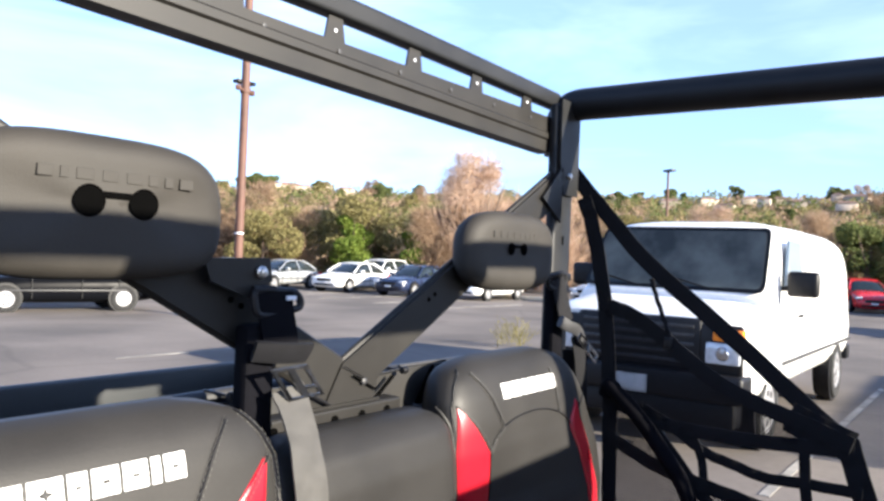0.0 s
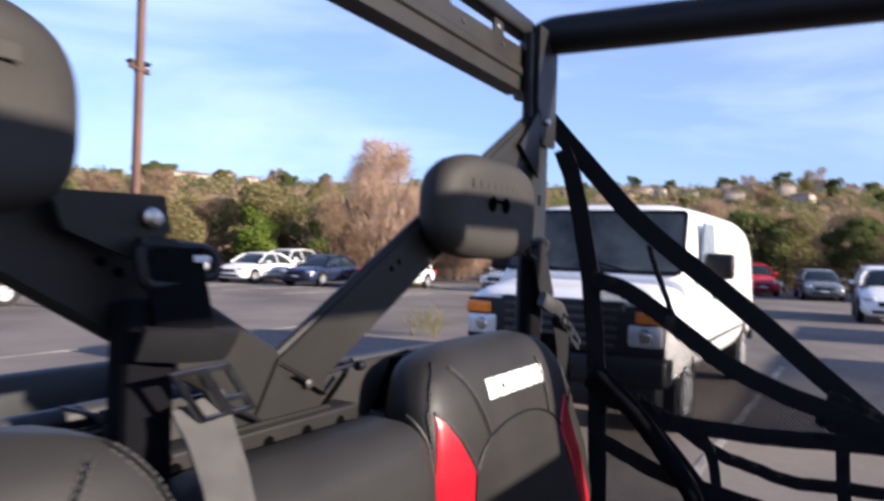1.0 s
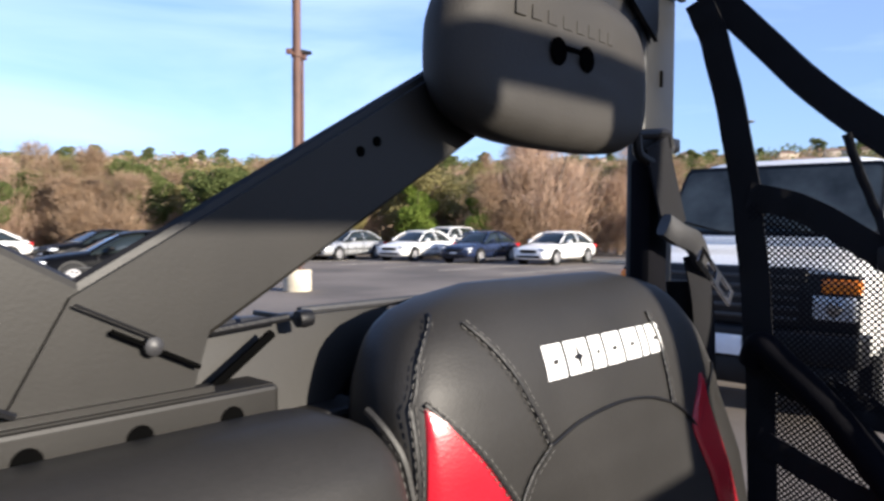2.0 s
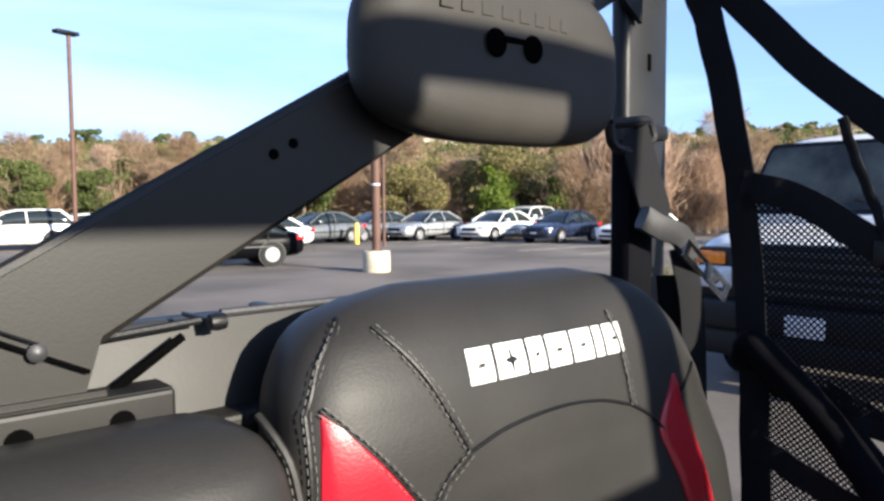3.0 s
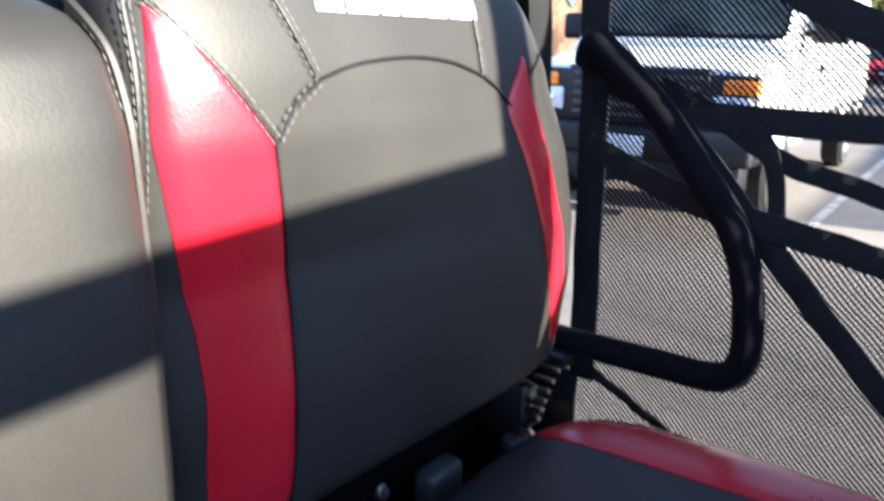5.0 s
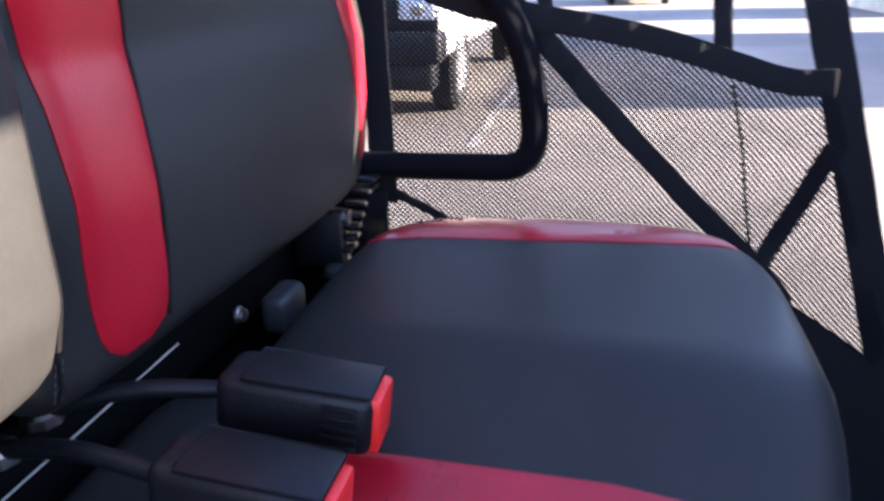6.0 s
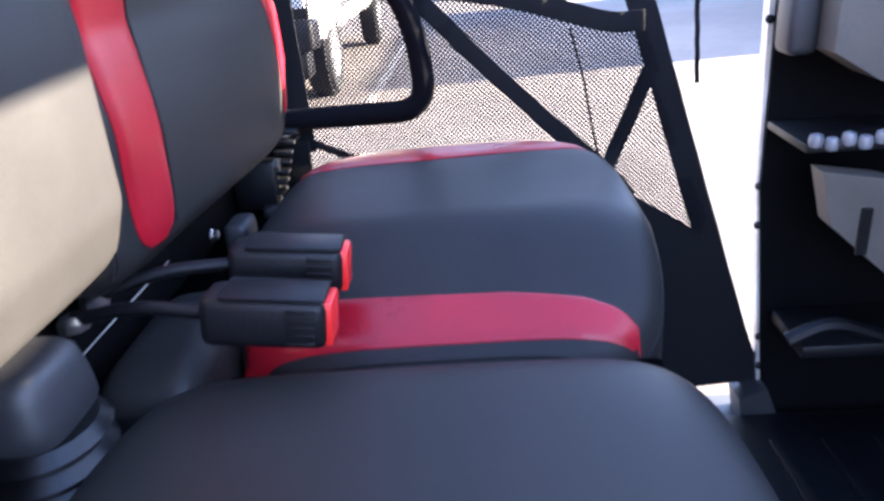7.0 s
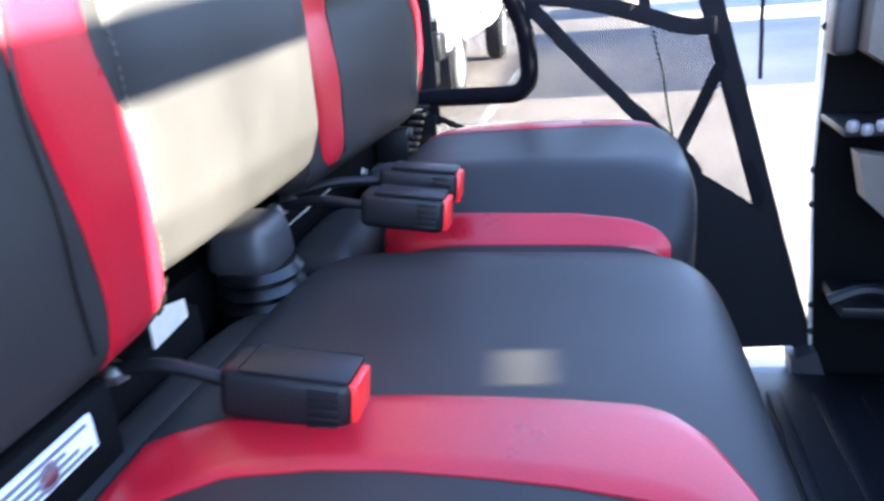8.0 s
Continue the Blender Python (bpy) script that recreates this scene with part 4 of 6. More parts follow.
LOWER_NET = [(0.508, 0.865), (0.508, 1.238), (0.395, 1.195), (0.22, 1.165), (0.085, 1.13), (-0.035, 1.108), (-0.06, 1.035), (0.018, 0.885), (0.06, 0.86), (0.20, 0.855)]
UPPER_NET = [(0.522, 1.33), (0.535, 1.54), (0.395, 1.48), (0.292, 1.41), (0.12, 1.345), (0.116, 1.303), (0.227, 1.296), (0.413, 1.302)]
FRONT_NET = [(-0.052, 1.02), (0.022, 0.864), (-0.138, 0.756), (-0.146, 0.79)]
SMALL_NET = [(0.514, 1.24), (0.52, 1.325), (0.45, 1.318), (0.33, 1.20), (0.395, 1.20)]
for poly, label in ((LOWER_NET, "fine black mesh panel"), (UPPER_NET, "fine black mesh panel"), (FRONT_NET, "fine black mesh panel"), (SMALL_NET, "fine black mesh panel")):
    part("mesh_panel", mesh_panel(poly, 0.0050, 0.0021), M_MESH, net, label, smooth=False)
part("cord", tube([(NX, 0.075, 1.105), (NX + 0.002, 0.055, 1.03), (NX, 0.042, 0.955), (NX, 0.03, 0.90)], 0.002, 6), M_MESH, net, "thin black cord")

# ---- belts, frame and cab parts ----
def slotted(corner, along, across, us, vs, holes, depth):
    """One flat plate on a grid of steps, with the named cells cut out and real thickness along y."""
    bm = bmesh.new()
    grid = [[bm.verts.new(corner + along * u + across * v) for v in vs] for u in us]
    for i in range(len(us) - 1):
        for j in range(len(vs) - 1):
            if (i, j) not in holes:
                bm.faces.new((grid[i][j], grid[i + 1][j], grid[i + 1][j + 1], grid[i][j + 1]))
    bmesh.ops.delete(bm, geom=[v for v in bm.verts if not v.link_faces], context="VERTS")
    swept = bmesh.ops.extrude_face_region(bm, geom=bm.faces[:])
    bmesh.ops.translate(bm, verts=[g for g in swept["geom"] if isinstance(g, bmesh.types.BMVert)], vec=(0, depth, 0))
    bmesh.ops.recalc_face_normals(bm, faces=bm.faces)
    bmesh.ops.bevel(bm, geom=[e for e in bm.edges if e.calc_face_angle(0) > 0.5], offset=0.0009, segments=2, affect="EDGES")
    return from_bm(bm)


# shoulder belt beside the near headrest
belt = thing("seat_belt", (0.62, 0.60, 1.31), "grey lap belt with chrome tongue hanging from the arm", "seat belt", "seat belts")
part("anchor_plate", plate([(0.500, 1.632), (0.606, 1.634), (0.612, 1.602), (0.575, 1.578), (0.512, 1.602)], "y", 0.608, 0.613), M_STEEL, belt, "folded steel anchor plate", smooth=False)
part("anchor_bolt", lathe([(0.009, 0.0), (0.009, -0.004), (0.006, -0.006), (0.006, -0.009), (0.0, -0.010)], (0.589, 0.606, 1.614), "y", 12), M_ZINC, belt, "zinc shoulder bolt")
part("guide_loop", tube(fillet([(0.566, 0.592, 1.592), (0.640, 0.588, 1.588), (0.648, 0.586, 1.566), (0.572, 0.590, 1.556), (0.566, 0.592, 1.592), (0.600, 0.59, 1.592)], 0.012, 5), 0.0055, 8), M_DARK, belt, "black belt guide loop")
part("guide_tag", box(0.616, 0.634, 0.5815, 0.5845, 1.577, 1.583, 0.0008), M_LABEL, belt, "small white tag")
part("upper_webbing", strap(smoothed([(0.600, 0.588, 1.588), (0.602, 0.586, 1.560), (0.607, 0.584, 1.535), (0.611, 0.582, 1.505)], 5), 0.055, 0.004, (0.1, 1, 0)), M_LOOP, belt, "black belt webbing")
part("sheath", box(0.560, 0.610, 0.592, 0.622, 1.335, 1.545, 0.008), M_LOOP, belt, "black plastic belt sheath")
part("tongue", slotted(Vector((0.566, 0.550, 1.491)), Vector((0.0355, 0, -0.046)), Vector((0.064, 0, 0.002)), (0.0, 0.13, 0.62, 0.74, 0.90, 1.0), (0.0, 0.12, 0.40, 0.60, 0.86, 1.0), {(1, 1), (2, 1), (3, 1), (1, 3), (3, 3)}, 0.004), M_CHROME, belt, "chrome belt tongue", smooth=False)
part("fold", strap(smoothed([(0.562, 0.580, 1.512), (0.596, 0.570, 1.508), (0.626, 0.568, 1.506), (0.652, 0.574, 1.504)], 4), 0.030, 0.006, (0, 1, 0.5)), M_WEB, belt, "folded black webbing")
part("lower_webbing", strap(smoothed([(0.606, 0.562, 1.462), (0.610, 0.552, 1.440), (0.606, 0.528, 1.405), (0.598, 0.506, 1.370), (0.599, 0.497, 1.325), (0.598, 0.500, 1.285), (0.590, 0.525, 1.245), (0.572, 0.575, 1.20)], 6), 0.050, 0.003, (0.1, 1, 0.0)), M_BELT, belt, "grey woven belt webbing")

# far shoulder belt on the post
belt2 = thing("seat_belt", (1.46, 0.60, 1.42), "black shoulder belt with chrome tongue on the rear post", "seat belt", "seat belts")
part("guide_loop", joined(tube(fillet([(1.372, 0.598, 1.612), (1.440, 0.594, 1.620), (1.450, 0.594, 1.600), (1.400, 0.596, 1.584), (1.376, 0.598, 1.590), (1.372, 0.598, 1.612)], 0.008, 4), 0.006, 8)), M_DARK, belt2, "black belt guide loop")
part("guide_arm", box(1.425, 1.492, 0.600, 0.622, 1.600, 1.618, 0.004), M_DARK, belt2, "black guide arm")
part("sheath", box(1.420, 1.472, 0.604, 0.634, 1.36, 1.592, 0.010), M_LOOP, belt2, "black plastic belt sheath")
part("upper_webbing", strap(smoothed([(1.408, 0.592, 1.606), (1.420, 0.591, 1.578), (1.436, 0.590, 1.544), (1.452, 0.588, 1.507)], 5), 0.048, 0.003, (0.1, 1, 0)), M_WEB, belt2, "black belt webbing")
part("fold", strap(smoothed([(1.414, 0.584, 1.512), (1.440, 0.578, 1.500), (1.474, 0.574, 1.490), (1.498, 0.574, 1.466)], 5), 0.026, 0.010, (0, 1, 0.2)), M_GREY, belt2, "folded grey webbing")
T0, T1 = Vector((1.474, 0.566, 1.478)), Vector((1.566, 0.562, 1.416))
SIDE = (T1 - T0).normalized().cross(Vector((0, 1, 0))) * 0.0115
part("tongue", slotted(T0 - SIDE, T1 - T0, SIDE * 2, (0.0, 0.10, 0.48, 0.60, 0.90, 1.0), (0.0, 0.27, 0.73, 1.0), {(1, 1), (3, 1)}, 0.004), M_CHROME, belt2, "chrome belt tongue", smooth=False)
part("return_webbing", strap(smoothed([(1.506, 0.606, 1.44), (1.512, 0.600, 1.32), (1.515, 0.596, 1.15), (1.513, 0.595, 0.96)], 5), 0.034, 0.003, (1, 0.1, 0)), M_WEB, belt2, "doubled black belt webbing")
part("lower_webbing", strap(smoothed([(1.488, 0.580, 1.475), (1.500, 0.572, 1.40), (1.510, 0.572, 1.25), (1.510, 0.575, 1.05)], 5), 0.030, 0.003, (0.6, 1, 0)), M_WEB, belt2, "black belt webbing")


def buckle(x, y, z, turn, stalk, lit):
    t = thing("belt_buckle", (x, y, z - 0.03), "black plastic seat belt buckle with a red button on the cushion", "belt buckle", "belt buckles")
    m = Matrix.Translation((x, y, z)) @ Euler((0.10, 0.06, turn)).to_matrix().to_4x4()
    body = part("housing", moved(box(-0.0235, 0.0235, 0.0, 0.108, -0.029, 0.017, 0.010, 3), m), M_DARK, t, "black ribbed housing")
    part("cap", moved(box(-0.0235, 0.0235, 0.002, 0.090, 0.0155, 0.0185, 0.0028), m), M_DARK, body, "smooth top shell")
    part("button", moved(box(-0.018, 0.019, -0.004, 0.010, -0.026, 0.014, 0.003), m), M_BUTTON, body, "bright red push button")
    for k in range(5):
        part("rib", moved(box(-0.0262, -0.0240, 0.010, 0.034, -0.022 + 0.007 * k, -0.019 + 0.007 * k, 0.0005), m), M_DARK, body, "moulded rib")
    start = m @ Vector((0, 0.108, -0.006))
    part("stalk", tube(smoothed([start, start.lerp(Vector(stalk), 0.5) + Vector((0, 0, 0.008)), stalk], 6), 0.0065, 10), M_DARK, t, "stiff black cable stalk")
    part("stalk_bolt", lathe([(0.014, -0.008), (0.014, 0.0), (0.009, 0.005), (0.0, 0.006)], stalk, "z", 8), M_ZINC, t, "zinc bolt")
    return t


buckle(1.022, 0.355, 0.972, 0.06, (0.985, 0.588, 0.963), 1)
buckle(0.938, 0.356, 0.962, 0.02, (0.945, 0.588, 0.961), 0)
buckle(0.548, 0.352, 0.942, 0.02, (0.540, 0.560, 0.955), 0)

# latch housing with a bellows between backrest and cushion
boot = thing("lever_boot", (0.825, 0.545, 0.80), "dark grey plastic lever cap on a black rubber bellows", "lever")
CAP = [(0.924, 0.92), (0.925, 0.99), (0.930, 1.04), (0.945, 1.02), (0.962, 0.97), (0.974, 0.90), (0.980, 0.80), (0.983, 0.62), (0.984, 0.35)]
rings = []
for z, k in CAP:
    rings.append([(0.846 + 0.046 * k * math.copysign(abs(math.cos(a)) ** 0.5, math.cos(a)), 0.582 + 0.042 * k * math.copysign(abs(math.sin(a)) ** 0.5, math.sin(a)), z) for a in (2 * math.pi * (i + 0.5) / 32 for i in range(32))])
part("cap", loft(rings), M_GREY, boot, "scuffed dark grey plastic cap")
rings = []
for i in range(11):
    k = (1.12 if i % 2 else 0.94) + 0.006 * i
    rings.append([(0.842 + 0.049 * k * math.cos(a), 0.572 + 0.046 * k * math.sin(a), 0.926 - 0.0095 * i) for a in (2 * math.pi * j / 32 for j in range(32))])
part("bellows", loft(rings), M_RUBBER, boot, "ribbed black rubber bellows")
part("bracket", plate([(0.584, 0.985), (0.640, 0.972), (0.640, 0.954), (0.584, 0.950)], "y", 0.548, 0.5505), M_ALU, boot, "bright bent metal bracket", smooth=False)

# frame members under the seat
frame_rail = thing("underseat_rack", (MID, 0.58, 0.80), "black steel seat frame with a bright front edge", "frame")
# Rails take the shaded black, so the gap's shade is in their colour.
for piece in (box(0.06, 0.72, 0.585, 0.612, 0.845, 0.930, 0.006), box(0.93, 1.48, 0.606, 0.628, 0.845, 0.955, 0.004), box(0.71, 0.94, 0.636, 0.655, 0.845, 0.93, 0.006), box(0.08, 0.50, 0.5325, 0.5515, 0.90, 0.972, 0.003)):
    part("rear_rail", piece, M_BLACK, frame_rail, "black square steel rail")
part("edge_strip", box(0.925, 1.15, 0.5865, 0.5878, 0.9265, 0.9277), M_ALU, frame_rail, "bright bare metal edge", smooth=False)
# Filler and pan are near-black to stand for shade between and under the seats.
part("gap_filler", box(0.925, 0.992, 0.06, 0.606, 0.44, 0.868, 0.006), M_GAP_SHADE, frame_rail, "near-black block filling the shaded gap between the seats")
part("pan", box(0.06, 1.48, 0.42, 0.66, 0.80, 0.815, 0.004), M_GAP_SHADE, frame_rail, "near-black pan for the shade under the seats")
for x in (1.46, 0.42, 0.12):
    br = part("hinge_bracket", box(x - 0.016, x + 0.016, 0.535, 0.60, 0.88, 0.955, 0.004), M_TUBE, frame_rail, "black hinge bracket")
    part("bolt", lathe([(0.011, 0.0), (0.011, -0.007), (0.0, -0.009)], (x, 0.535, 0.945), "y", 6), M_ZINC, br, "zinc bolt head")
for i in range(7):
    part("belt_fold", box(1.482 - 0.006 * i, 1.524 - 0.004 * i, 0.500 + 0.004 * i, 0.53 + 0.004 * i, 0.985 - 0.014 * i, 0.992 - 0.014 * i, 0.002), M_DARK, frame_rail, "bunched black webbing")
# Backing and tray are added sheets that darken the gaps behind the cushions.
part("dark_backing", box(0.06, 1.484, 0.664, 0.672, 0.790, 0.985, 0.002), M_GAP_SHADE, frame_rail, "near-black sheet added to darken the space behind the seat frame")
part("tray", box(1.02, 1.478, 0.495, 0.605, 0.815, 0.872, 0.004), M_GAP_SHADE, frame_rail, "near-black block added for the shade behind the cushion")
# End plate in the same shaded black, darkened by colour.
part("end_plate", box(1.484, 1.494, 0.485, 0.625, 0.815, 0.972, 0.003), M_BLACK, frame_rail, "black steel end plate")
for piece in (box(1.430, 1.478, 0.528, 0.560, 0.850, 0.888, 0.010, 3), box(1.255, 1.312, 0.528, 0.560, 0.882, 0.926, 0.010, 3)):
    part("clip", piece, M_GREY, frame_rail, "grey plastic clip")
sticker = part("warning_sticker", box(0.225, 0.470, 0.5285, 0.5320, 0.934, 0.962, 0.0005), M_LABEL, frame_rail, "pale blue-white warning label", smooth=False)
for i in range(4):
    part("text_bar", box(0.232, 0.462 - 0.012 * (i % 3), 0.5272, 0.5284, 0.9375 + 0.0062 * i, 0.9402 + 0.0062 * i), M_INK, sticker, "unreadable printed line", smooth=False)

for x, z, r in ((1.54, 0.897, 0.010), (1.19, 0.940, 0.006), (1.29, 0.905, 0.007), (1.48, 0.872, 0.008)):
    part("fixing_bolt", lathe([(r * 1.4, 0.002), (r * 1.4, 0.0), (r, -0.001), (r, -0.006), (0.0, -0.007)], (x, 0.545, z), "y", 8), M_ZINC, frame_rail, "bright zinc bolt")

# cab floor, sills, dash and front structure
cab = thing("cab_floor", (MID, -0.3, 0.30), "black ribbed rubber cab floor", "floor pan")
part("floor_pan", box(0.0, 1.50, -1.0, 0.66, 0.392, 0.420, 0.006), M_FLOOR, cab)
for k in range(9):
    part("rib", box(0.12, 1.42, -0.86 + 0.085 * k, -0.835 + 0.085 * k, 0.4195, 0.4265, 0.002), M_FLOOR, cab, "raised floor rib")
for near in (False, True):
    part("sill", sides(box(1.49, 1.60, -0.62, 0.62, 0.345, 0.400, 0.012), near), M_GREY, cab, "grey plastic door sill")
part("underbody", box(0.10, 1.43, -1.3, 1.7, 0.24, 0.392, 0.02), M_DARK, cab, "black underbody")
for x in (0.13, 1.40):
    for y in (-1.25, 1.35):
        wheel = part("wheel", lathe([(0.10, -0.11), (0.21, -0.13), (0.28, -0.12), (0.315, -0.07), (0.315, 0.07), (0.28, 0.12), (0.21, 0.13), (0.10, 0.11)], (x, y, 0.315), "x", 28), M_TYRE, cab, "knobbly black tyre")

dash = thing("dashboard", (MID, -0.75, 0.42), "black plastic dashboard and front panel", "dashboard")
# Side panel also uses the shaded black to stay dark beside bright ground.
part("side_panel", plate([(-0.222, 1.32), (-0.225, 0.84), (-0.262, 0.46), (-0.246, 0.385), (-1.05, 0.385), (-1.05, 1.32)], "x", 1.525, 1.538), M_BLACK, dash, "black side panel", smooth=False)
strip = part("edge_flange", loft([[(1.534, -0.214 + 0.006, 1.32), (1.556, -0.214 + 0.006, 1.32), (1.556, -0.236, 1.32), (1.534, -0.236, 1.32)], [(1.534, -0.222, 0.84), (1.556, -0.222, 0.84), (1.556, -0.244, 0.84), (1.534, -0.244, 0.84)], [(1.534, -0.256, 0.46), (1.556, -0.256, 0.46), (1.556, -0.278, 0.46), (1.534, -0.278, 0.46)], [(1.534, -0.240, 0.385), (1.556, -0.240, 0.385), (1.556, -0.265, 0.385), (1.534, -0.265, 0.385)]]), M_ALU, dash, "worn bare aluminium edge flange", smooth=False)
for y, z in ((-0.213, 1.10), (-0.222, 0.84), (-0.226, 0.772), (-0.247, 0.56), (-0.253, 0.50)):
    part("bolt", lathe([(0.007, 0.0), (0.007, -0.004), (0.0, -0.006)], (1.534, y - 0.003, z), "x", 8), M_DARK, strip, "dark bolt head")
part("corner_bracket", plate([(-0.215, 0.45), (-0.262, 0.47), (-0.285, 0.41), (-0.262, 0.375), (-0.225, 0.385)], "x", 1.50, 1.56), M_GREY, dash, "scuffed grey corner bracket", smooth=False)
part("fascia", box(0.03, 1.52, -1.02, -0.62, 0.70, 1.06, 0.03), M_DARK, dash, "black moulded fascia")
part("lower_fascia", box(0.03, 1.52, -1.02, -0.66, 0.42, 0.70, 0.02), M_DARK, dash)
part("switch_block", box(1.405, 1.462, -0.235, -0.196, 1.065, 1.175, 0.010, 3), M_GREY, dash, "dark grey latch block")
part("upper_cover", plate([(-0.236, 1.20), (-0.236, 1.075), (-0.30, 1.035), (-0.42, 1.02), (-0.42, 1.22)], "x", 1.36, 1.44), M_TAN, dash, "beige plastic cover", smooth=False)
part("support", box(1.36, 1.52, -0.62, -0.24, 1.18, 1.235, 0.01), M_DARK, dash, "black support rail")
part("lower_cover", plate([(-0.242, 0.915), (-0.262, 0.835), (-0.35, 0.755), (-0.46, 0.72), (-0.46, 0.86), (-0.33, 0.90)], "x", 1.36, 1.40), M_TAN, dash, "beige plastic cover", smooth=False)
part("lower_support", box(1.36, 1.52, -0.66, -0.44, 0.74, 0.84, 0.01), M_DARK, dash)
part("cover_slot", box(1.355, 1.3605, -0.315, -0.300, 0.79, 0.86, 0.001), M_DARK, dash, "black slot", smooth=False)
for k in range(5):
    part("bulb", lathe([(0.0, -0.011), (0.008, -0.008), (0.010, 0.0), (0.008, 0.008), (0.0, 0.011)], (1.372, -0.232 - 0.022 * k, 0.957 - 0.006 * (k % 2)), "z", 10), M_RIM, dash, "small grey fastener")
part("fastener_rail", box(1.375, 1.52, -0.66, -0.222, 0.938, 0.950, 0.003), M_DARK, dash, "black bracket")
part("vent", tube(fillet([(1.40, -0.24, 0.63), (1.40, -0.30, 0.66), (1.40, -0.38, 0.63)], 0.03, 6), 0.012, 8), M_DARK, dash, "black cable")
part("cable_clip", box(1.39, 1.52, -0.66, -0.26, 0.60, 0.622, 0.004), M_DARK, dash)

# Unseen rail and panels, placed to block the sun from the seats.
cowl = thing("front_cowl", (MID, -0.78, 1.05), "unseen black cowl added to shape the shade on the seats", "cowl")
part("cross_rail", loft([[(x, -0.755 + 0.034 * math.cos(a), 0.5 * ((1.605 + 0.047 * (x - 0.6)) * (1 + math.sin(a)) + (1.549 + 0.030 * (x - 0.68)) * (1 - math.sin(a)))) for a in (2 * math.pi * i / 16 for i in range(16))] for x in (-0.02, 0.5, 1.0, 1.56)]), M_TUBE, cowl, "added black rail whose shadow edge crosses the backrests")
part("side_panel", box(1.105, 1.56, -0.78, -0.74, 1.04, 1.590, 0.01), M_DARK, cowl, "black side panel")
part("side_panel", box(-0.02, 0.705, -0.78, -0.74, 1.04, 1.556, 0.01), M_DARK, cowl, "black side panel")
# The slot lets one small patch of sun through to the cushion.
part("centre_panel", joined(box(0.70, 1.11, -0.78, -0.74, 1.04, 1.211), box(0.70, 0.715, -0.78, -0.74, 1.211, 1.236), box(0.782, 1.11, -0.78, -0.74, 1.211, 1.236), box(0.70, 1.11, -0.78, -0.74, 1.236, 1.385)), M_DARK, cowl, "added black panel with a slot for the cushion sun patch", smooth=False)
part("hood", box(0.06, 1.47, -1.75, -0.80, 0.55, 1.05, 0.08, 4), M_DARK, cowl, "black plastic hood")

# cargo bed behind the seats
bed = thing("cargo_bed", (MID, 1.2, 0.95), "dark plastic cargo bed with a rolled front lip", "cargo bed")
part("front_wall", joined(box(0.02, 1.51, 0.705, 0.722, 0.95, 1.412, 0.004)), M_STEEL, bed, "taupe front wall")
part("front_lip", joined(tube(smoothed([(-0.01, 0.735, 1.418), (0.50, 0.735, 1.421), (MID, 0.735, 1.424), (1.05, 0.735, 1.421), (1.54, 0.735, 1.416)], 8), 0.012, 10)), M_GREY, bed, "rolled pale lip")
part("floor_panel", box(0.02, 1.51, 0.722, 1.72, 1.03, 1.05), M_BED, bed)
for x0, x1 in ((-0.01, 0.03), (1.50, 1.54)):
    part("side_wall", box(x0, x1, 0.722, 1.72, 1.05, 1.300, 0.01), M_BED, bed, "black side wall")
part("tailgate", box(0.03, 1.50, 1.70, 1.745, 1.05, 1.285, 0.012), M_BED, bed, "black tailgate")
for k in range(9):
    part("bed_rib", box(0.12 + 0.15 * k, 0.16 + 0.15 * k, 0.74, 1.68, 1.049, 1.060, 0.003), M_BED, bed, "raised bed rib")
part("rear_shelf", plate([(0.64, 1.31), (0.655, 1.398), (0.700, 1.402), (0.700, 1.30)], "x", 0.60, 0.62), M_STEEL, bed, "steel gusset", smooth=False)
for x in (0.949, 0.581):
    part("bed_knob", lathe([(0.0, -0.0065), (0.0062, -0.006), (0.007, 0.0), (0.0062, 0.006), (0.0, 0.0065)], (x, 0.645, 1.441), "x", 16), M_DARK, bed, "round black bump stop")
    part("knob_arm", box(x - 0.002, x + 0.002, 0.648, 0.710, 1.438, 1.442, 0.001), M_DARK, bed, "black stop arm")
part("hinge_rod", tube([(0.862, 0.652, 1.437), (0.938, 0.650, 1.4425)], 0.003, 8), M_DARK, bed, "thin black rod")
part("panel_edge", tube([(0.962, 0.668, 1.4435), (1.10, 0.668, 1.4435)], 0.0035, 8), M_GREY, bed, "bright sheet edge")
part("brace_edge", tube([(0.871, 0.641, 1.402), (0.924, 0.650, 1.432)], 0.0036, 6), M_GAP_SHADE, bed, "dark joint of the sloping panel")
# The dark gap is a near-black panel, not an opening.
part("gap_panel", solid([(0.982, 0.648, 1.360), (1.030, 0.648, 1.360), (1.092, 0.664, 1.438), (1.056, 0.664, 1.438), (0.982, 0.654, 1.360), (1.030, 0.654, 1.360), (1.092, 0.669, 1.437), (1.056, 0.669, 1.437)], [(0, 1, 2, 3), (4, 7, 6, 5), (0, 4, 5, 1), (1, 5, 6, 2), (2, 6, 7, 3), (3, 7, 4, 0)]), M_GAP_SHADE, bed, "near-black panel for the shaded gap beside the seat", smooth=False)
